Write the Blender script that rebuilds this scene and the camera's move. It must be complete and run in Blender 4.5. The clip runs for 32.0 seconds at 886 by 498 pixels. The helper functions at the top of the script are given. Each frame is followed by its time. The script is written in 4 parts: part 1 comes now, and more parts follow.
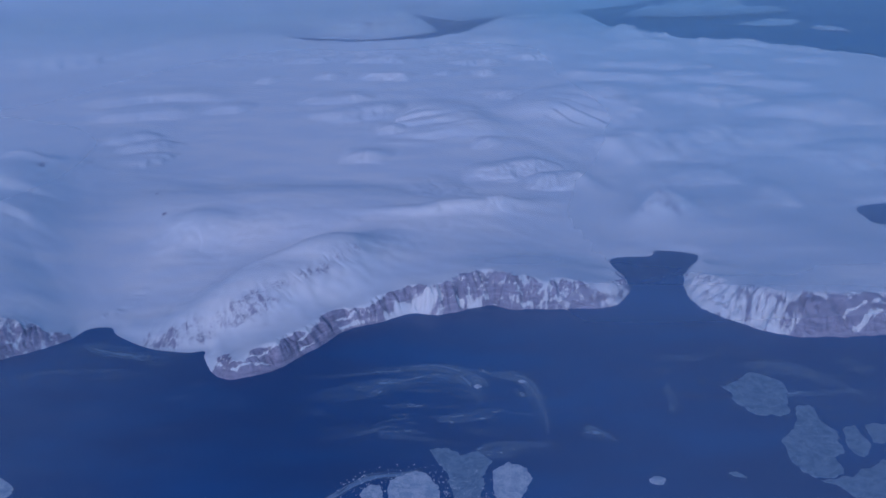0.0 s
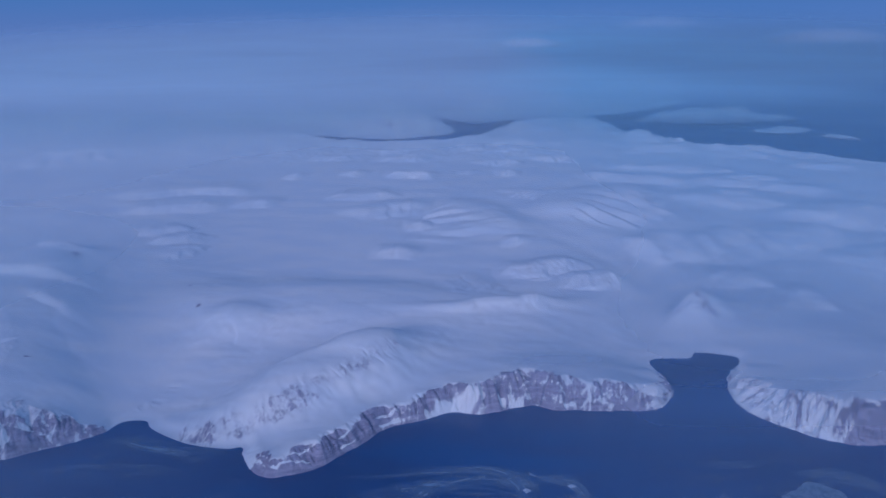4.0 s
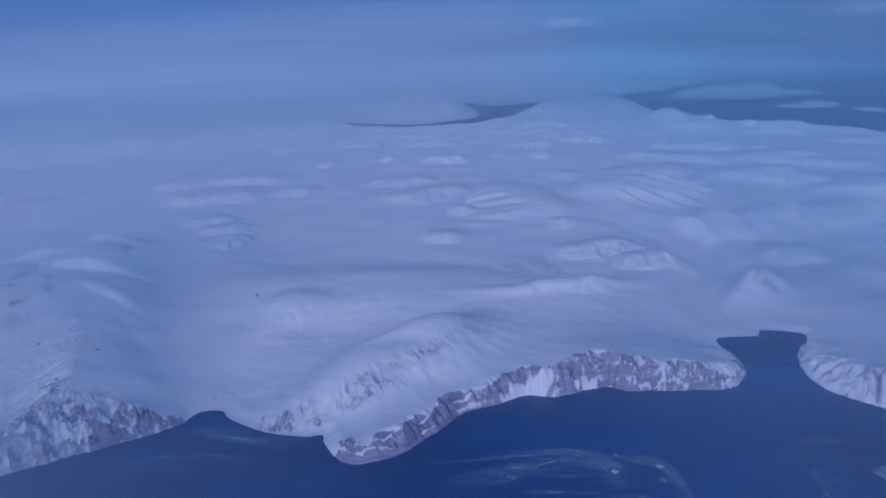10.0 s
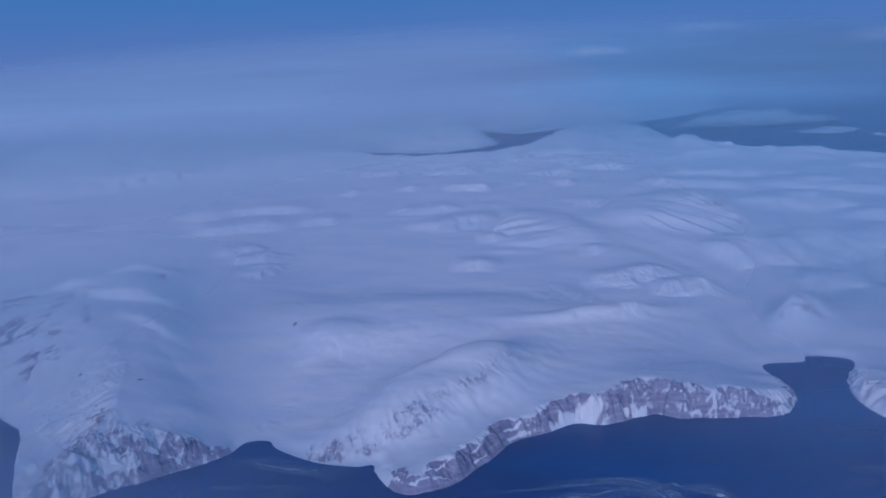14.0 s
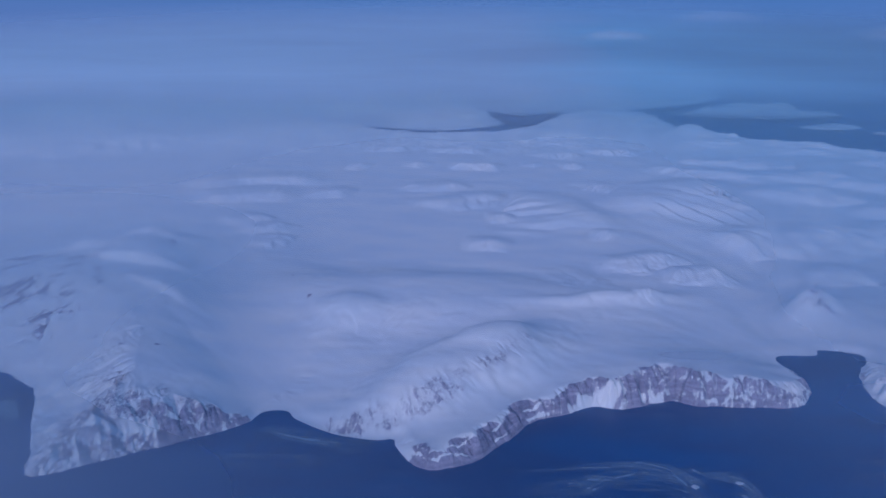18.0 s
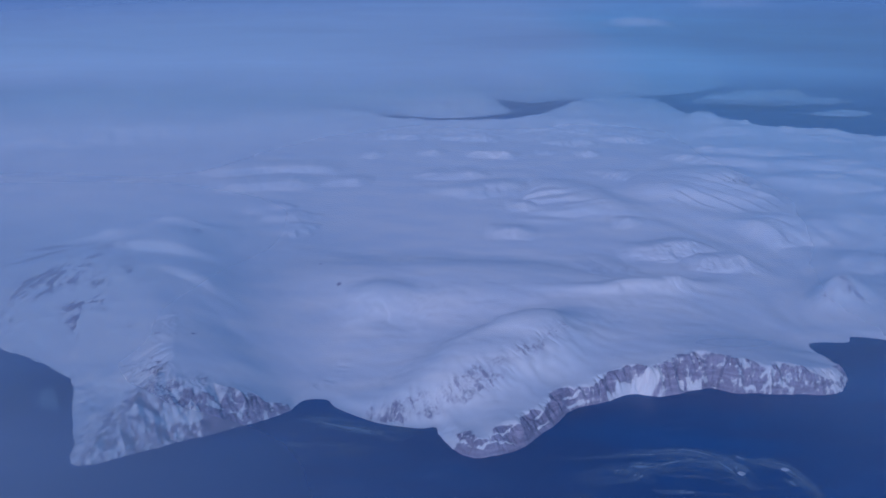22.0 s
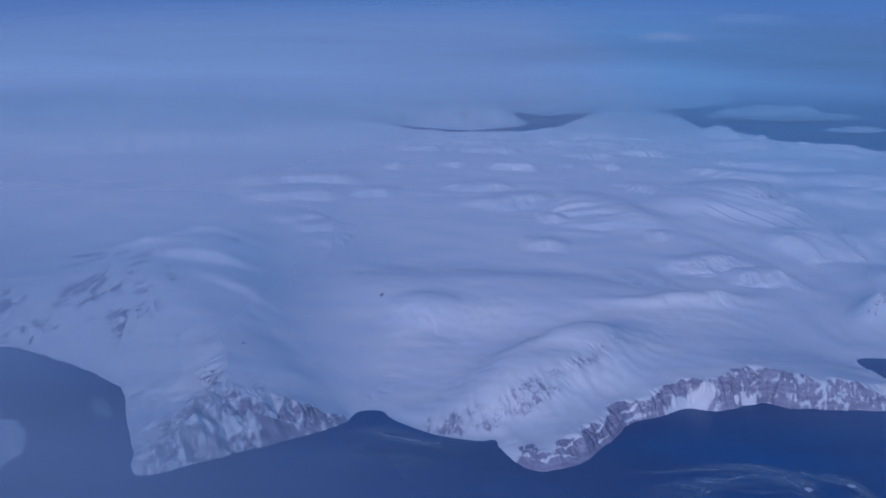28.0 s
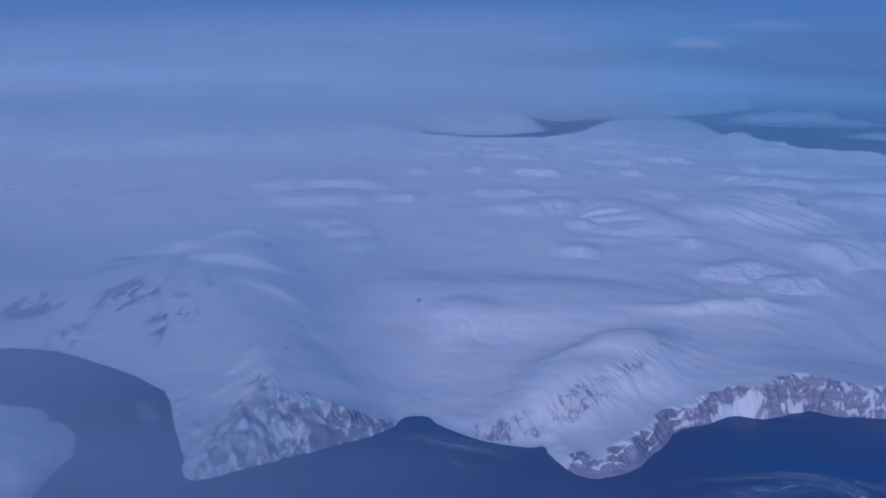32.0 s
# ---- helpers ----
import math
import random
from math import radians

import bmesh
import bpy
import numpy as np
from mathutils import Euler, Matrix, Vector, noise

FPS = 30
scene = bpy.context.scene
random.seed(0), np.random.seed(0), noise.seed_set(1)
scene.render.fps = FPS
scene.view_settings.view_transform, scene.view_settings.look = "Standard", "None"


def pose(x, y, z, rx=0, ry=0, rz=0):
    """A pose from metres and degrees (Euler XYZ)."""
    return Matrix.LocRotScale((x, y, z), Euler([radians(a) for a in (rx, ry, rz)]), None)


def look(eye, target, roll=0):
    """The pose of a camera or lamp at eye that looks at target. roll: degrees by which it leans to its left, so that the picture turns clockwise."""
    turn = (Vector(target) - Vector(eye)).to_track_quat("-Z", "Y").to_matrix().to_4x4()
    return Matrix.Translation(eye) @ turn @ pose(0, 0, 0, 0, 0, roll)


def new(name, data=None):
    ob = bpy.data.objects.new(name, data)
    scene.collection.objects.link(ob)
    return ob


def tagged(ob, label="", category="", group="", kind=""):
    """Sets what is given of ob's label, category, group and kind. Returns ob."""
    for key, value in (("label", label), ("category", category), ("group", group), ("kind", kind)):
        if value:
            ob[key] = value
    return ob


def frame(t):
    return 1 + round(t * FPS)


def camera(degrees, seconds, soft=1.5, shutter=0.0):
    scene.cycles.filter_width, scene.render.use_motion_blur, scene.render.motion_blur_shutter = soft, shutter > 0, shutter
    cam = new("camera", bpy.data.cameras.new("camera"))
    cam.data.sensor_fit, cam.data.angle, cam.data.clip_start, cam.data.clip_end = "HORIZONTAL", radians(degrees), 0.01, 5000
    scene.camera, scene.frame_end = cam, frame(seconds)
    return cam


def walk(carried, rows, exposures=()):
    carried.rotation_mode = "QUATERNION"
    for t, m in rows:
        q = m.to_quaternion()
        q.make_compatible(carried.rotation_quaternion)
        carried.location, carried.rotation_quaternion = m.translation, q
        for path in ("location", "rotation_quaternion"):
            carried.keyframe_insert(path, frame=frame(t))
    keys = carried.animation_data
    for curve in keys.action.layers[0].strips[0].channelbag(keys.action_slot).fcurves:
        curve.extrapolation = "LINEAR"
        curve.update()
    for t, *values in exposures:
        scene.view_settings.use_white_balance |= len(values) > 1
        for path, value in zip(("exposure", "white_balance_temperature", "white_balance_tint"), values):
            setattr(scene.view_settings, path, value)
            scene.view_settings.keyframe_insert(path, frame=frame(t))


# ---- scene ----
# The camera looks out of an aircraft in straight, level flight. The whole place stands at one twenty-fifth of its true size.
cam = camera(59.48, 32.0, soft=1.6)
ALTITUDE = 380.5
# seconds, eye x, eye y, yaw to the left, pitch, roll
ROWS = [
    (0.0, -0.00, 0.00, 1.691, -24.262, -1.911),
    (0.5, -4.99, 0.11, 2.160, -24.551, -2.849),
    (1.0, -9.98, 0.22, 2.581, -24.008, -3.499),
    (1.5, -14.98, 0.33, 2.654, -20.239, -3.675),
    (2.0, -19.97, 0.44, 2.640, -17.916, -3.539),
    (2.5, -24.96, 0.54, 2.430, -16.119, -2.736),
    (3.0, -29.96, 0.63, 2.168, -15.640, -2.245),
    (3.5, -34.95, 0.73, 2.000, -15.386, -1.506),
    (4.0, -39.95, 0.82, 1.764, -17.103, -0.818),
    (4.5, -44.94, 0.90, 1.530, -22.640, -0.271),
    (6.5, -64.92, 1.21, 1.509, -20.579, -0.883),
    (7.0, -69.91, 1.28, 1.576, -20.556, -1.108),
    (7.5, -74.91, 1.35, 1.724, -20.397, -1.379),
    (8.0, -79.91, 1.41, 1.871, -19.886, -1.704),
    (8.5, -84.90, 1.47, 2.036, -19.213, -2.010),
    (9.0, -89.90, 1.53, 2.170, -18.922, -2.207),
    (9.5, -94.90, 1.58, 2.411, -18.600, -2.402),
    (10.0, -99.89, 1.63, 2.553, -18.191, -2.509),
    (10.5, -104.89, 1.67, 2.623, -17.666, -2.674),
    (11.0, -109.89, 1.72, 2.699, -17.381, -2.773),
    (11.5, -114.89, 1.75, 2.778, -17.064, -2.884),
    (12.0, -119.88, 1.79, 2.863, -16.719, -2.879),
    (12.5, -124.88, 1.82, 2.912, -16.466, -2.979),
    (13.0, -129.88, 1.85, 2.940, -16.285, -3.004),
    (13.5, -134.88, 1.87, 2.952, -16.179, -3.053),
    (14.0, -139.88, 1.90, 2.940, -16.073, -3.034),
    (14.5, -144.88, 1.91, 2.902, -16.003, -2.966),
    (16.5, -164.88, 1.95, 2.271, -16.360, -1.133),
    (17.0, -169.88, 1.95, 2.114, -16.769, -0.597),
    (17.5, -174.88, 1.95, 1.950, -17.265, -0.125),
    (18.0, -179.88, 1.94, 1.880, -17.701, -0.020),
    (18.5, -184.88, 1.93, 1.789, -17.837, -0.080),
    (19.0, -189.88, 1.92, 1.681, -18.022, -0.096),
    (19.5, -194.88, 1.91, 1.582, -18.072, -0.124),
    (20.0, -199.88, 1.89, 1.623, -18.273, -0.166),
    (20.5, -204.89, 1.86, 1.687, -18.587, -0.160),
    (21.0, -209.89, 1.84, 1.728, -18.567, -0.192),
    (21.5, -214.89, 1.81, 1.732, -18.571, -0.176),
    (22.0, -219.89, 1.77, 1.715, -18.580, -0.191),
    (22.5, -224.90, 1.74, 1.699, -18.584, -0.198),
    (23.0, -229.90, 1.70, 1.672, -18.526, -0.186),
    (23.5, -234.90, 1.65, 1.624, -18.472, -0.146),
    (24.0, -239.91, 1.61, 1.532, -18.428, -0.024),
    (24.5, -244.91, 1.55, 1.458, -18.355, 0.079),
    (25.0, -249.91, 1.50, 1.455, -18.268, 0.131),
    (25.5, -254.92, 1.44, 1.533, -18.246, 0.157),
    (27.5, -274.94, 1.18, 1.441, -17.930, 0.445),
    (28.0, -279.95, 1.11, 1.379, -17.762, 0.542),
    (28.5, -284.95, 1.03, 1.349, -17.646, 0.694),
    (29.0, -289.96, 0.95, 1.367, -17.556, 0.737),
    (29.5, -294.96, 0.86, 1.406, -17.506, 0.754),
    (30.0, -299.97, 0.77, 1.507, -17.456, 0.766),
    (30.5, -304.98, 0.68, 1.673, -17.386, 0.683),
    (31.0, -309.98, 0.59, 1.717, -17.362, 0.692),
    (31.5, -314.99, 0.49, 1.735, -17.390, 0.681),
    (32.0, -320.00, 0.39, 1.805, -17.389, 0.683),
]


def flight_pose(x, y, yaw, pitch, roll):
    eye = Vector((x, y, ALTITUDE))
    a, b = radians(yaw), radians(pitch)
    ahead = Vector((-math.sin(a) * math.cos(b), math.cos(a) * math.cos(b), math.sin(b)))
    return look(eye, eye + 100 * ahead, roll)


EXPOSURE, KELVIN, TINT = -0.07, 4860.0, 13.5
# haze and sky colours painted on the backdrop, and how strongly it glows
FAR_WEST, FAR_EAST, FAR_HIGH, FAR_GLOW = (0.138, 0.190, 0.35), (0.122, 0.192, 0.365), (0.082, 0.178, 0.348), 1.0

walk(cam, [(t, flight_pose(*row)) for t, *row in ROWS], exposures=[(0.0, EXPOSURE, KELVIN, TINT), (32.0, EXPOSURE, KELVIN, TINT)])

# ---------------------------------------------------------------- light
SUN_ELEVATION, SUN_FROM = radians(26), (-0.32, -0.947)   # low sun behind the aircraft, to its left
sun = new("sun", bpy.data.lights.new("sun", "SUN"))
sun.data.energy, sun.data.angle, sun.data.color = 1.48, radians(9), (1.0, 0.73, 0.64)
aim = Vector((SUN_FROM[0] * math.cos(SUN_ELEVATION), SUN_FROM[1] * math.cos(SUN_ELEVATION), math.sin(SUN_ELEVATION)))
sun.matrix_world = look(aim * 900, (0, 0, 0))

world = bpy.data.worlds.new("sky")
scene.world = world
world.use_nodes = True
sky = world.node_tree.nodes.new("ShaderNodeTexSky")
sky.sky_type, sky.sun_disc, sky.sun_elevation = "NISHITA", False, SUN_ELEVATION
sky.sun_rotation = math.atan2(SUN_FROM[0], SUN_FROM[1])
sky.altitude = 3000
world.node_tree.links.new(sky.outputs[0], world.node_tree.nodes["Background"].inputs["Color"])
world.node_tree.nodes["Background"].inputs["Strength"].default_value = 0.126


# ---------------------------------------------------------------- materials
class Mat:
    """A small helper to write node materials."""

    def __init__(self, name):
        self.m = bpy.data.materials.new(name)
        self.m.use_nodes = True
        self.t = self.m.node_tree
        self.n = self.t.nodes
        self.bsdf = self.n["Principled BSDF"]
        self.out = self.n["Material Output"]
        self.pos = self.n.new("ShaderNodeNewGeometry").outputs["Position"]

    def link(self, a, b):
        self.t.links.new(a, b)

    def put(self, socket, v):
        if hasattr(v, "is_output"):
            self.link(v, socket)
        else:
            socket.default_value = v

    def stretch(self, scale, turn=0.0):
        node = self.n.new("ShaderNodeMapping")
        node.inputs["Scale"].default_value = scale
        node.inputs["Rotation"].default_value = (0, 0, radians(turn))
        self.link(self.pos, node.inputs["Vector"])
        return node.outputs[0]

    def noise(self, scale, detail=4.0, rough=0.55, vector=None, distort=0.0):
        node = self.n.new("ShaderNodeTexNoise")
        node.inputs["Scale"].default_value, node.inputs["Detail"].default_value = scale, detail
        node.inputs["Roughness"].default_value, node.inputs["Distortion"].default_value = rough, distort
        self.link(vector or self.pos, node.inputs["Vector"])
        return node.outputs[0]

    def ramp(self, fac, lo, hi, a=0.0, b=1.0):
        node = self.n.new("ShaderNodeMapRange")
        node.interpolation_type = "SMOOTHSTEP"
        self.put(node.inputs["Value"], fac)
        for key, v in (("From Min", lo), ("From Max", hi), ("To Min", a), ("To Max", b)):
            self.put(node.inputs[key], v)
        return node.outputs["Result"]

    def math(self, op, a, b=0.0):
        node = self.n.new("ShaderNodeMath")
        node.operation = op
        self.put(node.inputs[0], a)
        self.put(node.inputs[1], b)
        return node.outputs[0]

    def mix(self, fac, a, b):
        node = self.n.new("ShaderNodeMix")
        node.data_type = "RGBA"
        self.put(node.inputs["Factor"], fac)
        self.put(node.inputs[6], a if hasattr(a, "is_output") else (*a, 1))
        self.put(node.inputs[7], b if hasattr(b, "is_output") else (*b, 1))
        return node.outputs[2]

    def attribute(self, name):
        node = self.n.new("ShaderNodeAttribute")
        node.attribute_name = name
        return node.outputs["Fac"]

    def bump(self, height, strength, distance):
        node = self.n.new("ShaderNodeBump")
        self.put(node.inputs["Strength"], strength)
        node.inputs["Distance"].default_value = distance
        self.link(height, node.inputs["Height"])
        self.link(node.outputs[0], self.bsdf.inputs["Normal"])

    def see_through(self, density):
        """Lets the surface show only where density, 0 to 1, says so."""
        clear, blend = self.n.new("ShaderNodeBsdfTransparent"), self.n.new("ShaderNodeMixShader")
        self.put(blend.inputs[0], density)
        self.link(clear.outputs[0], blend.inputs[1])
        self.link(self.bsdf.outputs[0], blend.inputs[2])
        self.link(blend.outputs[0], self.out.inputs["Surface"])


def snowy_land():
    m = Mat("snow_and_rock")
    drift = m.noise(0.012, 5, 0.5, m.stretch((1, 2.2, 1), 20))
    fine = m.noise(0.35, 5, 0.6)
    snow = m.mix(m.ramp(drift, 0.35, 0.68), (0.69, 0.74, 0.81), (0.80, 0.81, 0.83))
    snow = m.mix(m.ramp(fine, 0.35, 0.8, 0.0, 0.14), snow, (0.70, 0.76, 0.84))
    band = m.noise(0.12, 4, 0.6, m.stretch((0.35, 0.35, 2.6)))
    rock = m.mix(m.ramp(band, 0.35, 0.65), (0.210, 0.205, 0.305), (0.355, 0.345, 0.470))
    rock = m.mix(m.ramp(m.noise(0.7, 5, 0.65), 0.42, 0.75, 0.0, 0.7), rock, (0.420, 0.420, 0.530))
    streak = m.noise(0.30, 6, 0.66, m.stretch((1.0, 0.5, 0.5), 12), distort=0.7)
    bare = m.math("ADD", m.attribute("rock"), m.math("MULTIPLY", m.math("SUBTRACT", streak, 0.5), 0.9))
    bare = m.math("ADD", bare, m.math("MULTIPLY", m.math("SUBTRACT", fine, 0.5), 0.65))
    bare = m.ramp(bare, 0.38, 0.66)
    dust = m.ramp(m.attribute("rock"), 0.32, 0.70, 0.42, 1.0)
    m.link(m.mix(m.math("MULTIPLY", bare, dust), snow, rock), m.bsdf.inputs["Base Color"])
    m.bsdf.inputs["Roughness"].default_value = 0.85
    m.bsdf.inputs["Specular IOR Level"].default_value = 0.2
    m.bump(m.math("ADD", m.math("MULTIPLY", fine, 0.3), m.math("MULTIPLY", streak, 1.2)), m.ramp(bare, 0.0, 0.5, 0.10, 0.85), 1.3)
    return m.m


def sea_water():
    m = Mat("cold_sea_water")
    wide = m.noise(0.006, 4, 0.55, m.stretch((0.6, 1.6, 1), 12))
    film = m.noise(0.022, 6, 0.62, m.stretch((0.45, 1.8, 1), -8), distort=0.8)
    deep = m.mix(m.ramp(wide, 0.35, 0.7), (0.001, 0.046, 0.185), (0.002, 0.080, 0.275))
    m.link(m.mix(m.ramp(film, 0.50, 0.78, 0.0, 0.45), deep, (0.04, 0.10, 0.25)), m.bsdf.inputs["Base Color"])
    m.bsdf.inputs["Roughness"].default_value = 0.24
    m.bsdf.inputs["IOR"].default_value = 1.33
    m.bump(m.noise(0.5, 5, 0.6, m.stretch((1, 1.8, 1), 25)), 0.25, 0.25)
    return m.m


def floe_ice(name, light, dark, crack):
    """Sea ice: mottled with snow, seamed by healed cracks."""
    m = Mat(name)
    blotch = m.noise(0.13, 6, 0.65, distort=0.5)
    crumb = m.noise(0.9, 4, 0.6)
    seam = m.n.new("ShaderNodeTexVoronoi")
    seam.feature = "DISTANCE_TO_EDGE"
    seam.inputs["Scale"].default_value = 0.12
    m.link(m.stretch((1, 1.3, 0.01)), seam.inputs["Vector"])
    tone = m.mix(m.ramp(m.math("ADD", m.math("MULTIPLY", blotch, 0.75), m.math("MULTIPLY", crumb, 0.25)), 0.38, 0.62), dark, light)
    m.link(m.mix(m.ramp(seam.outputs[0], 0.0, 0.05, 0.22, 0.0), tone, crack), m.bsdf.inputs["Base Color"])
    m.bsdf.inputs["Roughness"].default_value = 0.75
    m.bump(m.noise(0.8, 5, 0.6), 0.5, 0.4)
    return m.m


def thin_film_ice(name, scale, lo, hi, most):
    """Grease ice: swirling, half-transparent smears on the water."""
    m = Mat(name)
    swirl = m.noise(scale, 6, 0.62, m.stretch((0.5, 1.5, 1), -6), distort=2.2)
    fine = m.noise(4 * scale, 5, 0.65, m.stretch((0.6, 1.4, 1), -6), distort=1.4)
    amount = m.math("ADD", m.math("MULTIPLY", swirl, 0.6), m.math("MULTIPLY", fine, 0.4))
    m.bsdf.inputs["Base Color"].default_value = (0.27, 0.41, 0.60, 1)
    m.bsdf.inputs["Roughness"].default_value = 0.8
    m.see_through(m.math("MULTIPLY", m.ramp(amount, lo, hi, 0.0, most), m.attribute("soft")))
    return m.m


def cloud_veil(name, colour, scale, stretch, lo, hi, least, most, onward=0.4, far=None, turn=0.0):
    """Thin cloud and the sheet imitating haze, which scatter light back and onward: soft, streaky and mostly clear; the
    mesh says how thick it lies.
    """
    m = Mat(name)
    n = m.noise(scale, 5, 0.5, m.stretch(stretch, turn), distort=0.3)
    back, on = m.n.new("ShaderNodeBsdfDiffuse"), m.n.new("ShaderNodeBsdfTranslucent")
    both = m.n.new("ShaderNodeMixShader")
    both.inputs[0].default_value = onward
    for k, node in ((1, back), (2, on)):
        node.inputs["Color"].default_value = (*colour, 1)
        m.link(node.outputs[0], both.inputs[k])
    # the blue of distant air is painted into the sheet's own colour
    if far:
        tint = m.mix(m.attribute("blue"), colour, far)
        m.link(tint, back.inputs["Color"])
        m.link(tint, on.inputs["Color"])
    m.bsdf = both
    m.see_through(m.math("MULTIPLY", m.ramp(n, lo, hi, least, most), m.attribute("soft")))
    return m.m


def far_sky():
    """A glowing backdrop painted with the hazy distance beyond the land, from the horizon upwards."""
    m = Mat("far_sky")
    split = m.n.new("ShaderNodeSeparateXYZ")
    m.link(m.pos, split.inputs[0])
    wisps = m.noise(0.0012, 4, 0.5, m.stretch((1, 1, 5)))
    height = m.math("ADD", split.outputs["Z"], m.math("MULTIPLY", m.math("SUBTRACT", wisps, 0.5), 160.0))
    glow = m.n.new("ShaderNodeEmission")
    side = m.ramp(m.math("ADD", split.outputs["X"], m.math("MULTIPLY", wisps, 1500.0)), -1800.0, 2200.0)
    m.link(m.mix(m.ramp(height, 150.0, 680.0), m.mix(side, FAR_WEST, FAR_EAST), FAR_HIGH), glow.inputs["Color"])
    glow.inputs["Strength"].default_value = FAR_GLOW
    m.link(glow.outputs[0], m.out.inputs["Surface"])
    return m.m


def crag_rock():
    m = Mat("dark_crag_rock")
    tone = m.mix(m.ramp(m.noise(0.5, 5, 0.65), 0.35, 0.7), (0.19, 0.195, 0.27), (0.30, 0.305, 0.40))
    info = m.n.new("ShaderNodeObjectInfo")
    m.link(m.mix(m.ramp(info.outputs["Random"], 0.0, 1.0, 0.0, 0.55), tone, (0.37, 0.375, 0.48)), m.bsdf.inputs["Base Color"])
    m.bsdf.inputs["Roughness"].default_value = 0.9
    m.bump(m.noise(1.4, 5, 0.6), 0.6, 0.3)
    return m.m


LAND, SEA, CRAG = snowy_land(), sea_water(), crag_rock()
PACK = floe_ice("snow_covered_floe", (0.56, 0.62, 0.70), (0.30, 0.40, 0.52), (0.20, 0.30, 0.42))
THIN = floe_ice("thin_grey_floe", (0.20, 0.30, 0.42), (0.10, 0.18, 0.29), (0.36, 0.45, 0.54))
FILM = thin_film_ice("grease_ice", 0.030, 0.40, 0.66, 0.9)
WISPS = thin_film_ice("frazil_wisps", 0.016, 0.49, 0.66, 0.75)
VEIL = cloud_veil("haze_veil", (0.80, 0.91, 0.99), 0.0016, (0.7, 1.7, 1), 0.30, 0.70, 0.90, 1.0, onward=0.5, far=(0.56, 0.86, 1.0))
THREAD = thin_film_ice("frazil_threads", 0.08, 0.10, 0.50, 1.0)
CIRRUS = cloud_veil("cirrus", (0.80, 0.84, 0.90), 0.006, (0.5, 1.8, 1), 0.35, 0.62, 0.1, 1.0)

# ---------------------------------------------------------------- noise and plan helpers
TABLE = np.random.RandomState(11).rand(256, 256)


def value_noise(x, y):
    xi, yi = np.floor(x).astype(int), np.floor(y).astype(int)
    u, v = x - xi, y - yi
    u, v = u * u * u * (u * (u * 6 - 15) + 10), v * v * v * (v * (v * 6 - 15) + 10)
    a, b = TABLE[xi % 256, yi % 256], TABLE[(xi + 1) % 256, yi % 256]
    c, d = TABLE[xi % 256, (yi + 1) % 256], TABLE[(xi + 1) % 256, (yi + 1) % 256]
    return (a + (b - a) * u) * (1 - v) + (c + (d - c) * u) * v - 0.5


def fbm(x, y, size, octaves=4, seed=0, rough=0.5):
    """Soft noise of about -0.5 to 0.5, its largest forms size metres wide."""
    total, amp = 0 * x, 1.0
    c, s = math.cos(0.6), math.sin(0.6)
    px, py = x / size + 17.3 * seed, y / size - 9.1 * seed
    for _ in range(octaves):
        total = total + amp * value_noise(px, py)
        px, py, amp = 2.03 * (c * px - s * py) + 3.7, 2.03 * (s * px + c * py) - 1.9, amp * rough
    return total / 1.4


def ease(v, lo, hi):
    s = np.clip((v - lo) / (hi - lo), 0, 1)
    return s * s * (3 - 2 * s)


def rounded(points, steps, closed=False):
    """A smooth line through a few corners of the plan."""
    p = np.array(points, float)
    p = np.vstack([p[-1], p, p[0], p[1]]) if closed else np.vstack([2 * p[0] - p[1], p, 2 * p[-1] - p[-2]])
    line = []
    for i in range(1, len(p) - 2):
        for k in range(steps):
            s = k / steps
            line.append(0.5 * (2 * p[i] + (p[i + 1] - p[i - 1]) * s + (2 * p[i - 1] - 5 * p[i] + 4 * p[i + 1] - p[i + 2]) * s ** 2
                               + (3 * p[i] - p[i - 1] - 3 * p[i + 1] + p[i + 2]) * s ** 3))
    return np.array(line if closed else line + [p[-2]])


def line_distance(x, y, line, closed=False, along=False):
    """How far (x, y) is from a line and, if asked, how far along the line its nearest point is."""
    far, where, run = np.full(x.shape, 1e9), 0 * x, 0.0
    ends = np.vstack([line, line[:1]]) if closed else line
    for (ax, ay), (bx, by) in zip(ends[:-1], ends[1:]):
        dx, dy = bx - ax, by - ay
        s = np.clip(((x - ax) * dx + (y - ay) * dy) / (dx * dx + dy * dy + 1e-9), 0, 1)
        off = (x - ax - s * dx) ** 2 + (y - ay - s * dy) ** 2
        if along:
            where = np.where(off < far, run + s * math.hypot(dx, dy), where)
            run += math.hypot(dx, dy)
        far = np.minimum(far, off)
    return (np.sqrt(far), where) if along else np.sqrt(far)


def inside(x, y, ring):
    odd = np.zeros(x.shape, bool)
    for (ax, ay), (bx, by) in zip(ring, np.roll(ring, -1, 0)):
        if ay != by:
            odd ^= ((ay > y) != (by > y)) & (x < (bx - ax) * (y - ay) / (by - ay) + ax)
    return odd


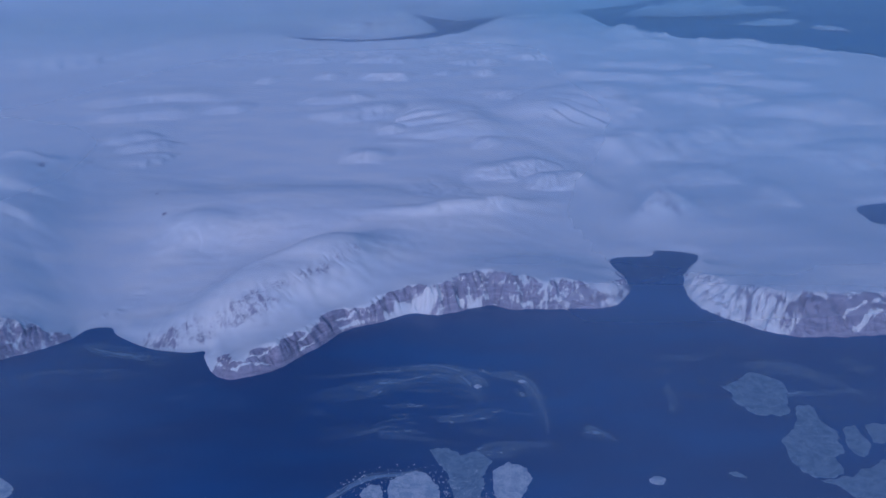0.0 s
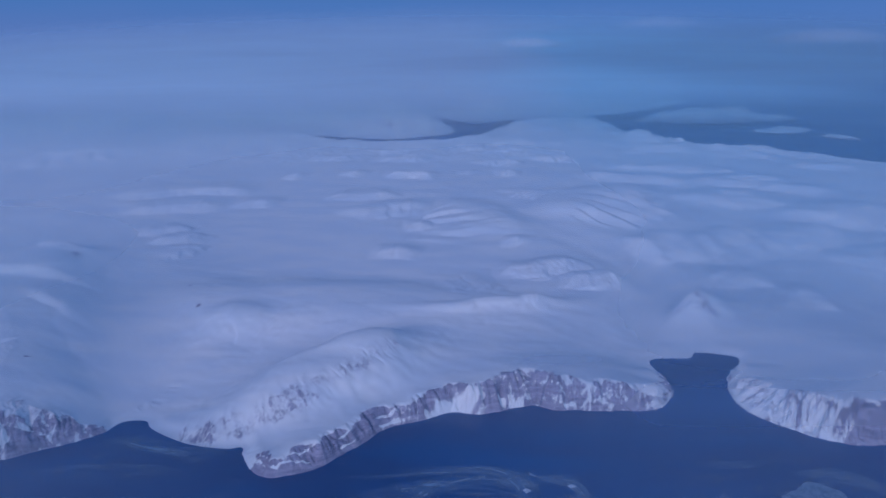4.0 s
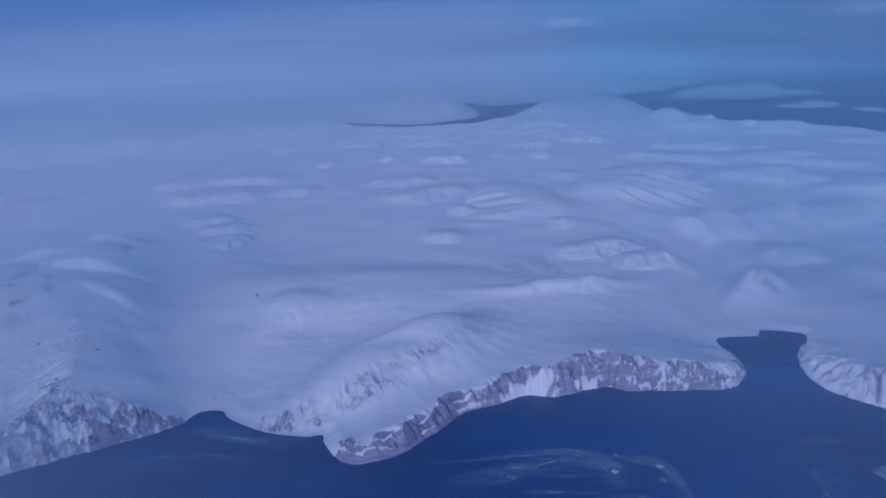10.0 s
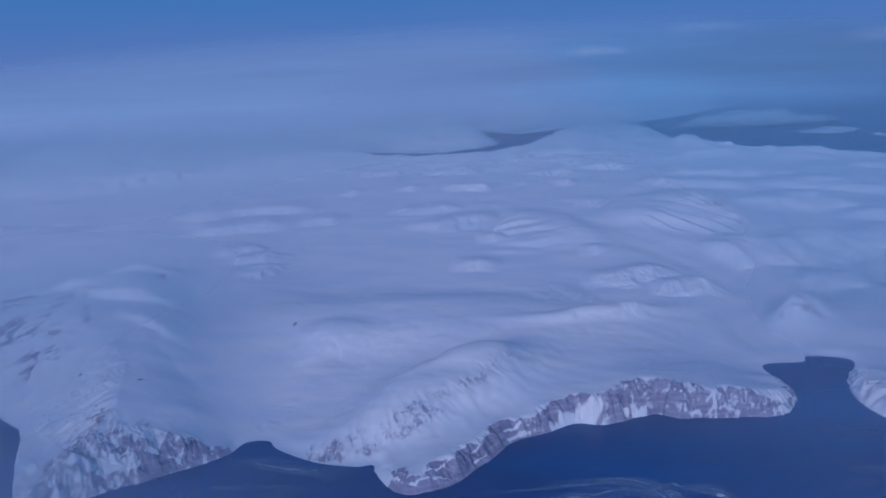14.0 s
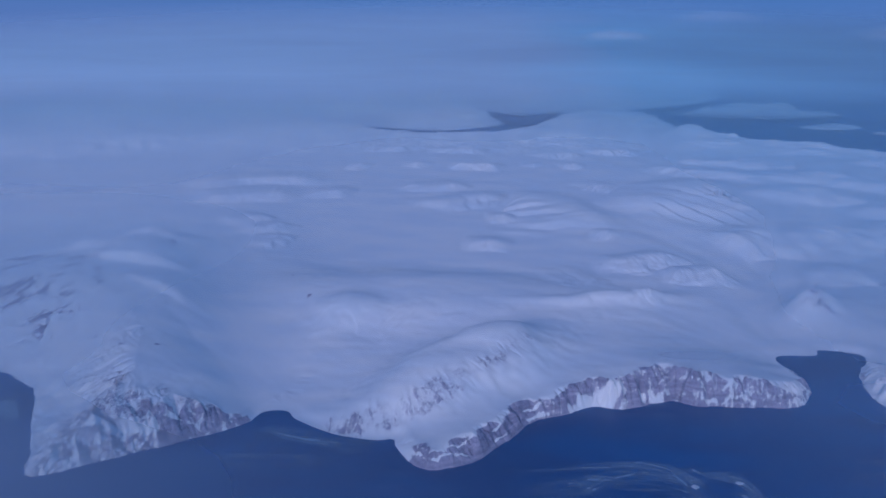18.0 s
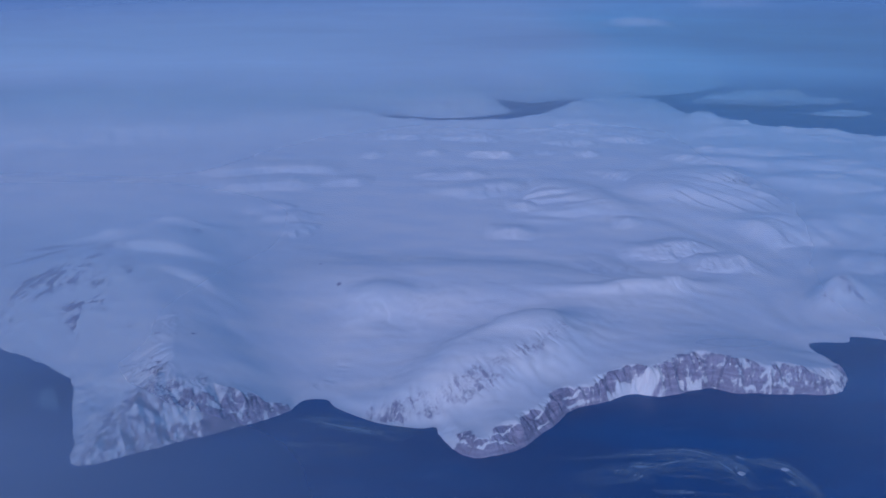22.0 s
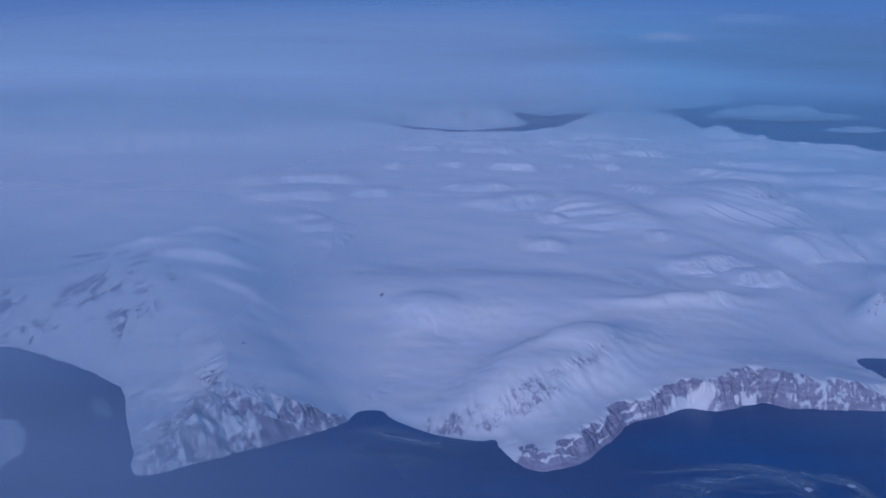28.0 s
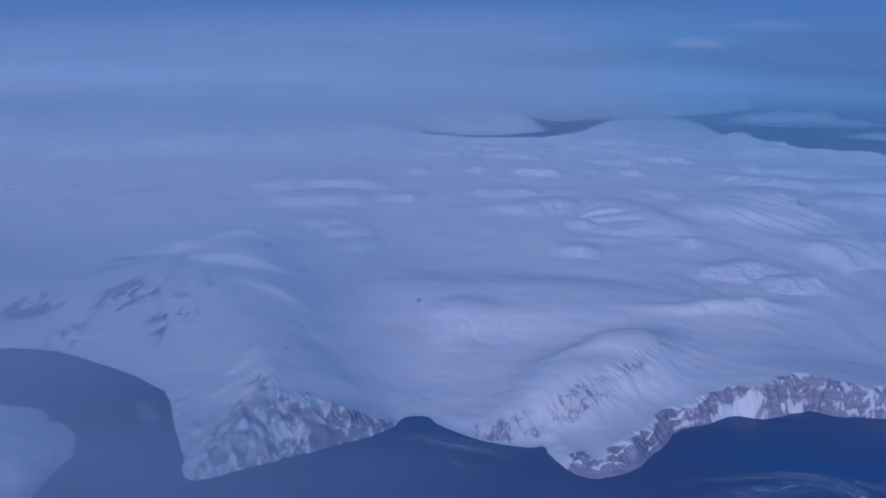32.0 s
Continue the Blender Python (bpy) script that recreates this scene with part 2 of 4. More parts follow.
# ---------------------------------------------------------------- the plan: coasts
WEST_SHORE = [(-2900, 1000), (-1400, 800), (-1050, 800), (-852, 799), (-767, 787), (-668, 735), (-622, 700), (-601, 655), (-570, 600),
              (-556, 566), (-538, 556), (-477, 590), (-408, 629), (-388, 645), (-376, 667), (-354, 669), (-342, 654)]
MIDDLE_SHORE = [(-303, 629), (-262, 619), (-246, 622), (-240, 606), (-214, 573), (-172, 590), (-147, 615), (-116, 657), (-86, 670),
                (-59, 686), (-27, 684), (24, 701), (44, 693), (101, 690), (147, 693), (171, 722), (172, 760), (167, 806)]
EAST_SHORE = [(213, 811), (224, 826), (264, 816), (263, 796), (241, 764), (232, 724), (237, 687), (262, 657), (303, 631), (353, 626),
              (430, 632), (560, 622), (720, 650), (900, 720), (820, 840), (640, 872), (520, 888), (506, 915), (507, 941), (534, 957), (640, 966),
              (960, 960), (1500, 1050), (2900, 1200)]
NORTH_SHORE = [(2900, 1700), (1200, 1830), (1010, 1930), (900, 2050), (770, 2160), (640, 2200), (500, 2370), (420, 2520), (240, 2660), (60, 2480), (-110, 2330),
               (-320, 2300), (-470, 2370), (-640, 2480), (-547, 2490), (-373, 2420), (-250, 2402), (-140, 2464), (-70, 2550), (-171, 2870), (-262, 3130),
               (-109, 2850), (9, 2737), (112, 2796), (454, 2917), (733, 3116), (900, 3500), (800, 4700), (-2900, 4700)]
COAST = rounded(WEST_SHORE + MIDDLE_SHORE + EAST_SHORE + NORTH_SHORE, 4, closed=True)

# the slope above the shore: x, y, height, width, share of bare rock
SHORE_SLOPES = [
    (-852, 797, 20, 150, 0.04), (-700, 750, 28, 180, 0.04), (-610, 670, 36, 165, 0.10), (-554, 563, 36, 120, 0.40), (-477, 590, 36, 72, 0.57),
    (-425, 620, 25, 42, 0.70), (-392, 642, 9, 14, 0.50), (-365, 669, 0.5, 10, 0.0), (-343, 655, 4, 20, 0.1), (-300, 630, 4.4, 26, 0.2),
    (-258, 620, 3, 12, 0.1), (-238, 602, 7, 14, 0.25), (-215, 580, 12, 15, 0.70), (-172, 592, 17, 18, 0.80), (-130, 637, 17, 18, 0.80)]
SHORE_SLOPES += [
    (-100, 662, 15, 15, 0.66), (-70, 680, 20, 19, 0.68), (-45, 686, 24, 22, 0.66), (24, 701, 28, 25, 0.64), (101, 690, 24, 22, 0.57),
    (150, 700, 18, 20, 0.50), (171, 740, 10, 14, 0.55), (169, 800, 1.2, 9, 0.1), (215, 815, 0.5, 10, 0.0), (262, 805, 4, 6, 0.2),
    (241, 760, 12, 18, 0.16), (236, 700, 20, 28, 0.20), (285, 640, 27, 34, 0.34), (335, 628, 28, 32, 0.80), (440, 632, 26, 30, 0.66)]
SHORE_SLOPES += [
    (512, 915, 4, 10, 0.1), (-1200, 800, 18, 60, 0.4), (-400, 2400, 20, 60, 0.3), (900, 2250, 12, 60, 0.3), (-150, 2700, 24, 70, 0.3),
    (0, 2760, 26, 50, 0.4), (500, 2940, 18, 70, 0.3)]


def shore_slope(x, y):
    total, sums = 1e-9, [0, 0, 0]
    for ax, ay, *values in SHORE_SLOPES:
        near = 1 / (((x - ax) ** 2 + (y - ay) ** 2) / 400 + 0.6) ** 2
        total, sums = total + near, [old + near * v for old, v in zip(sums, values)]
    return [v / total for v in sums]


def hill(x, y, cx, cy, rx, ry, turn, height, flat=1.0, lean=0.0):
    """A rounded rise; flat over 1 gives it a flat top and steeper sides, lean a steep face to the south and a long back."""
    c, s = math.cos(radians(turn)), math.sin(radians(turn))
    u, v = (c * (x - cx) + s * (y - cy)) / rx, (-s * (x - cx) + c * (y - cy)) / ry
    v = np.where(v > 0, v * (1 - 0.6 * lean), v * (1 + 0.7 * lean))
    if lean:
        return 0.68 * height * np.clip(1 - (u * u + v * v) / 3.2, 0, 1) ** 2.0
    return height * np.exp(-((u * u + v * v) ** flat))


# ---------------------------------------------------------------- the plan: hills. x, y, half length, half width, turn, height, flatness
NEAR_HILLS = [
    (-178, 732, 124, 54, 41, 25, 1.7), (-150, 775, 40, 30, 30, 8, 1.5), (-200, 925, 235, 82, -4, 16, 1.6), (-330, 860, 45, 30, 60, 10, 1.3),
    (247, 926, 36, 24, 15, 21, 1.05), (246, 922, 60, 38, 15, 8, 1.3), (40, 928, 60, 16, 14, 9, 1.2), (-20, 900, 80, 14, 8, 6, 1.2)]
WEST_HILLS = [
    (-655, 985, 150, 190, 16, 18, 1.0), (-620, 1050, 70, 60, 30, 10, 1.1), (-480, 720, 60, 60, 0, 8, 1.2), (-625, 975, 66, 20, -8, 15, 0.8), (-478, 815, 70, 24, -51, 5, 0.9), (-650, 1095, 64, 20, -12, 14, 0.8), (-545, 890, 50, 18, -30, 9, 0.8), (-720, 1040, 50, 20, 8, 13, 0.8), (-720, 900, 90, 90, 0, 8, 1.2)]
# snow ridges with a steep face to the south and a long back: crest from west to east, height, width of the face, length of the back,
# depth of the spurs down the face, and how far apart they stand
RIDGES_WEST = [
    ([(-698, 1395), (-653, 1419), (-584, 1440), (-496, 1443)], 9.2, 36, 120, 0.1, 40), ([(-500, 1464), (-466, 1464), (-433, 1462), (-399, 1456)], 9.2, 28, 90, 0.1, 30),
    ([(-723, 1483), (-667, 1554), (-591, 1574), (-457, 1582)], 10.3, 38, 130, 0.1, 50), ([(-603, 1246), (-554, 1261), (-516, 1305)], 9.2, 30, 70, 0.15, 26)]
RIDGES_WEST_NEAR = [
    ([(-560, 1191), (-510, 1202), (-471, 1252)], 9.2, 32, 70, 0.15, 26), ([(-499, 1097), (-477, 1135), (-470, 1192)], 6.9, 28, 50, 0.3, 20),
    ([(-333, 1535), (-247, 1524), (-169, 1543)], 8.05, 34, 110, 0.15, 40), ([(-233, 1737), (-188, 1732), (-143, 1723), (-98, 1712)], 11.5, 34, 90, 0.12, 30),
    ([(-333, 1755), (-311, 1755), (-289, 1752), (-267, 1746)], 9.2, 30, 70, 0.12, 24)]
RIDGES_MIDDLE = [
    ([(-245, 1352), (-205, 1400), (-150, 1425), (-95, 1420)], 11, 52, 90, 0.15, 40), ([(-122, 1452), (-65, 1433), (-19, 1386), (21, 1293), (42, 1226)], 12, 150, 100, 0.5, 70),
    ([(-151, 1301), (-130, 1303), (-110, 1302), (-89, 1298)], 8.2, 38, 50, 0.15, 30), ([(-194, 1152), (-165, 1151), (-135, 1148), (-106, 1141)], 9.02, 36, 60, 0.1, 34),
    ([(15, 1215), (34, 1214), (52, 1211), (71, 1204)], 8.2, 34, 50, 0.25, 26), ([(-60, 1771), (-43, 1771), (-25, 1769), (-8, 1763)], 5.74, 30, 60, 0.2, 24)]
RIDGES_NEAR = [
    ([(-5, 1064), (44, 1067), (98, 1086), (141, 1119)], 11, 40, 56, 0.35, 40), ([(84, 1034), (130, 1026), (193, 1044)], 11, 42, 56, 0.3, 44),
    ([(-78, 983), (-25, 996), (15, 1006)], 5, 40, 80, 0.2, 40), ([(27, 920), (41, 923), (56, 922), (70, 919)], 4, 24, 40, 0.2, 16),
    ([(-345, 838), (-318, 866), (-275, 849), (-222, 815)], 3.5, 54, 60, 0, 40)]
RIDGES_EAST = [
    ([(116, 1341), (181, 1437), (234, 1503), (301, 1529), (378, 1516)], 18, 170, 120, 0.6, 36), ([(208, 1165), (264, 1182), (328, 1237)], 19, 84, 90, 0.35, 60),
    ([(304, 1173), (362, 1197), (447, 1258)], 19, 84, 90, 0.4, 60), ([(419, 1198), (502, 1230), (595, 1260)], 16, 80, 90, 0.5, 60),
    ([(286, 1043), (332, 1040), (387, 1059)], 12, 46, 56, 0.4, 36), ([(370, 979), (405, 977), (451, 984)], 12, 44, 56, 0.4, 36),
    ([(507, 1082), (581, 1128), (673, 1110)], 13.4, 65, 80, 0.5, 40)]
RIDGES_EAST_FAR = [
    ([(377, 1443), (451, 1498), (561, 1498)], 17, 97, 100, 0.6, 50), ([(529, 1295), (612, 1368), (750, 1377)], 19.1, 108, 110, 0.6, 60),
    ([(459, 1603), (541, 1658), (670, 1639)], 12.8, 76, 110, 0.5, 46), ([(65, 1536), (81, 1556), (113, 1532)], 8.51, 43, 60, 0.4, 16),
    ([(386, 1766), (458, 1827), (506, 1774)], 11.7, 54, 90, 0.4, 30), ([(135, 1952), (200, 1980), (255, 1952)], 12.8, 54, 100, 0.5, 30),
    ([(-7, 1887), (39, 1909), (97, 1891)], 9.66, 43, 90, 0.4, 30)]
RIDGES_FAR = [
    ([(148, 1973), (204, 1968), (259, 1954)], 12, 38, 80, 0.3, 24), ([(310, 1835), (348, 1832), (385, 1822)], 11, 36, 70, 0.3, 24),
    ([(426, 1783), (472, 1780), (517, 1769)], 12, 38, 80, 0.3, 24), ([(510, 1749), (542, 1748), (575, 1738)], 10, 34, 70, 0.3, 24),
    ([(-11, 1916), (47, 1910), (105, 1896)], 11, 36, 80, 0.3, 26), ([(26, 1741), (58, 1744), (89, 1738)], 10, 34, 70, 0.3, 20)]
RIDGES_FAR_WEST = [
    ([(46, 1548), (84, 1542), (123, 1529)], 11, 38, 60, 0.5, 16), ([(-458, 1732), (-428, 1732), (-399, 1724)], 9, 32, 70, 0.1, 24),
    ([(-453, 2013), (-390, 2014), (-327, 2007)], 10, 38, 80, 0.3, 30), ([(-289, 1985), (-206, 1983), (-123, 1973)], 10, 38, 80, 0.3, 30)]
RIDGES_FAR_EAST = [
    ([(199, 1728), (337, 1683), (461, 1620)], 11, 46, 90, 0.3, 40), ([(558, 1634), (634, 1570), (723, 1532)], 11, 46, 90, 0.3, 40),
    ([(363, 1486), (491, 1461), (590, 1406)], 12, 50, 80, 0.35, 44), ([(723, 1861), (804, 1812), (886, 1798)], 10, 44, 90, 0.3, 40),
    ([(28, 2258), (112, 2260), (196, 2254)], 14, 64, 90, 0.35, 34), ([(411, 2183), (499, 2160), (587, 2130)], 13, 60, 90, 0.35, 34),
    ([(584, 2049), (680, 2027), (777, 1997)], 11, 56, 90, 0.35, 34)]
RIDGES_NORTH = [
    ([(-514, 2545), (-346, 2500), (-225, 2496), (-175, 2510)], 27, 80, 70, 0.5, 46), ([(-434, 2600), (-285, 2591), (-157, 2613)], 26, 90, 160, 0.5, 40),
    ([(-63, 2753), (90, 2703), (221, 2769)], 30, 80, 160, 0.6, 34), ([(-535, 3071), (-363, 3095), (-206, 2982)], 28, 110, 200, 0.6, 50),
    ([(-143, 2959), (22, 2915), (187, 2936)], 26, 100, 200, 0.6, 50), ([(277, 2829), (418, 2839), (590, 2987)], 22, 80, 160, 0.5, 40)]
# the rim of the land before the strait
RIM = [
    ([(-1400, 1850), (-1200, 1950), (-1070, 2080), (-985, 2160), (-900, 2190)], 22, 110, 200, 0.25, 60), ([(-960, 2200), (-840, 2330), (-670, 2350), (-520, 2290), (-470, 2230)], 20, 150, 120, 0.4, 90),
    ([(-480, 2240), (-400, 2270), (-310, 2230)], 5, 70, 90, 0.56, 42), ([(-320, 2230), (-220, 2262), (-130, 2270), (-90, 2230)], 4, 70, 80, 0.56, 42),
    ([(-110, 2240), (-20, 2300), (80, 2310), (150, 2290)], 6, 80, 90, 0.56, 48)]
RIM_EAST = [
    ([(60, 2350), (150, 2480), (300, 2540), (420, 2470), (470, 2370)], 25, 170, 120, 0.36, 102), ([(420, 2260), (500, 2310), (580, 2290), (650, 2200)], 30, 90, 100, 0.4, 54),
    ([(600, 2130), (710, 2165), (830, 2120)], 11, 80, 110, 0.4, 48), ([(800, 2060), (930, 2080), (1080, 2000)], 7, 80, 120, 0.4, 48)]
RIDGES = RIDGES_WEST + RIDGES_WEST_NEAR + RIDGES_MIDDLE + RIDGES_NEAR + RIDGES_EAST + RIDGES_EAST_FAR + RIDGES_FAR + RIDGES_FAR_WEST + RIDGES_FAR_EAST + RIDGES_NORTH + RIM + RIM_EAST
NORTH_HILLS = [
    (-390, 2620, 120, 60, 8, 40, 0.8), (-270, 2580, 80, 40, -12, 36, 0.8), (-500, 2640, 80, 60, 0, 34, 0.8), (-160, 2550, 80, 34, -14, 22, 0.8), (-640, 2680, 260, 110, 10, 46, 1.1), (-60, 3020, 110, 80, 20, 60, 1.0),
    (110, 2900, 120, 70, 0, 46, 1.1), (340, 3060, 200, 100, 5, 50, 1.0), (-380, 3120, 160, 90, 10, 60, 1.0), (-1200, 2700, 400, 120, 10, 46, 1.0),
    (600, 3330, 220, 120, 10, 42, 1.1), (0, 3500, 600, 160, 5, 50, 1.0), (-1000, 3400, 700, 160, 5, 54, 1.0)]
ALL_HILLS = NEAR_HILLS + WEST_HILLS + NORTH_HILLS

COVE_GLACIER = rounded([(-365, 655), (-378, 716), (-410, 770), (-456, 878), (-505, 1000), (-550, 1105), (-612, 1225), (-690, 1360)], 4)
BAY_GLACIER = rounded([(215, 805), (185, 850), (185, 920), (225, 990), (215, 1080), (165, 1190), (110, 1290), (75, 1420), (80, 1560), (110, 1720)], 4)

# places where bare rock breaks through the snow: x, y, half length, half width, turn, amount
BARE_ROCK = [(-693, 938, 15, 7, 60, 0.95), (-672, 978, 13, 7, 70, 0.9), (-628, 890, 11, 7, 50, 0.9), (-780, 1012, 26, 8, 10, 0.95), (-597, 1046, 14, 8, 120, 0.8),
             (-662, 1117, 10, 7, 60, 0.7), (-591, 771, 7, 4, 20, 0.7), (-506, 738, 9, 4, 0, 0.8), (-378, 905, 6, 4, 80, 0.95), (-412, 985, 6, 3, 60, 0.8),
             (230, 900, 7, 6, 30, 0.7), (247, 908, 8, 7, 60, 0.75), (258, 896, 6, 5, 120, 0.65)]
BARE_ROCK_FAR = [
    (-900, 1322, 34, 8, 5, 0.5), (-1000, 1310, 30, 8, 5, 0.5), (347, 1042, 10, 8, 0, 0.9), (387, 978, 16, 8, 0, 0.75), (-880, 1285, 30, 9, 5, 0.7), (-925, 1297, 26, 8, 5, 0.7),
    (-490, 690, 8, 4, 0, 0.6), (-725, 885, 75, 52, 20, 1.25), (-811, 1016, 34, 9, 12, 1.3), (-704, 974, 16, 8, 60, 1.1), (-635, 902, 12, 8, 40, 1.1), (-660, 820, 40, 70, 20, 1.15),
    (-860, 880, 60, 44, 0, 1.2), (-775, 810, 66, 30, -8, 1.1), (250, 930, 22, 13, 15, 1.5)]
BARE_ROCK_NORTH = [
    (-1080, 2230, 150, 60, 12, 1.0), (-900, 2300, 90, 40, 20, 0.9), (-1280, 2130, 120, 50, 20, 0.9), (-960, 2120, 60, 20, 20, 0.7), (-720, 2120, 20, 8, 0, 0.6),
    (-275, 2462, 62, 17, 3, 1.2), (-440, 2505, 50, 20, 8, 0.8), (-500, 3060, 90, 34, 0, 1.0), (-350, 2950, 26, 50, 0, 1.0), (-230, 3090, 50, 40, 0, 1.1), (-160, 3000, 40, 40, 0, 0.9),
    (40, 2790, 40, 40, 0, 0.8), (130, 2860, 90, 40, 5, 0.8), (-640, 2560, 60, 24, 8, 0.8)]
# slopes where ribs of rock show through thin snow: a line of the plan, half width, amount
ROCKY_SLOPES = [
    ([(-312, 640), (-270, 642), (-222, 655), (-188, 678)], 25, 0.39), ([(-188, 678), (-162, 704), (-138, 728), (-116, 752)], 19, 0.40),
    ([(-372, 690), (-352, 705), (-345, 745)], 9, 0.26), ([(222, 902), (247, 912), (266, 900)], 12, 0.38),
    ([(-815, 962), (-765, 990), (-735, 1000)], 9, 0.48), ([(-700, 1000), (-692, 968)], 9, 0.42), ([(-655, 930), (-645, 905)], 8, 0.42),
    ([(-625, 1088), (-596, 1080)], 9, 0.40), ([(-520, 660), (-470, 655), (-425, 640)], 14, 0.34)]
# snow banks lying at the foot of the cliffs and on them: x, y, half length, half width, turn
SNOW_PATCHES = [(-52, 688, 26, 9, 10), (-6, 692, 5, 4, 0), (8, 694, 6, 5, 0), (58, 722, 4, 20, 40), (150, 706, 12, 7, 40), (-462, 656, 22, 20, -20), (-487, 604, 16, 5, 24), (-238, 600, 9, 14, 0), (-470, 612, 12, 5, 20), (-512, 606, 9, 5, 10)]


def ridge_rise(x, y, crest, height, foot, back, spurs, apart):
    """A snow ridge along a crest line of the plan: an even face with a sharp foot, divided by slanting spurs, and a long back."""
    rise = np.zeros(x.shape)
    line = rounded(crest, 5)
    reach = 1.3 * max(foot, back)
    lo, hi = line.min(0) - reach, line.max(0) + reach
    box = (x > lo[0]) & (x < hi[0]) & (y > lo[1]) & (y < hi[1])
    if not box.any():
        return rise
    bx, by = x[box], y[box]
    off, place = line_distance(bx, by, line, along=True)
    length = np.hypot(*np.diff(line, axis=0).T).sum()
    north = by > np.interp(bx, line[:, 0], line[:, 1])
    wave = (place + 0.45 * off + 0.7 * apart * fbm(bx, by, 2.2 * apart, 4, 51, 0.5)) / apart
    saw = wave - np.floor(wave)
    saw = np.where(saw < 0.68, saw / 0.68, (1 - saw) / 0.32)
    tall = 0.6 + 1.1 * (0.5 + fbm(np.floor(wave) * 7.3, 0 * wave, 5.0, 1, 58))
    s = off / np.where(north, back, foot * (0.86 + 0.28 * spurs * saw + 0.45 * fbm(bx, by, 0.8 * foot, 4, 50, 0.6)))
    face = np.where(north, np.clip(1 - s, 0, 1) ** 2 * (1 + 2 * np.clip(s, 0, 1)), 1.05 - np.sqrt((s - 0.05) ** 2 + 0.004))
    face = np.clip(face, 0, 1)
    s = np.clip(s, 0, 1)
    taper = np.minimum(place, length - place) / length
    peak = ease(taper, 0.0, 0.30 + 0.16 * ease(130 - length, 0, 60)) * (1 + 0.6 * fbm(place, 0 * place, 0.30 * length, 5, 52, 0.6))
    rise[box] = height * peak * face + np.where(north, 0.0, spurs) * 0.55 * height * (tall * saw - 0.45) * ease(s, 0.04, 0.3) * (1 - ease(s, 0.75, 1.0)) * ease(taper, 0, 0.15)
    return rise


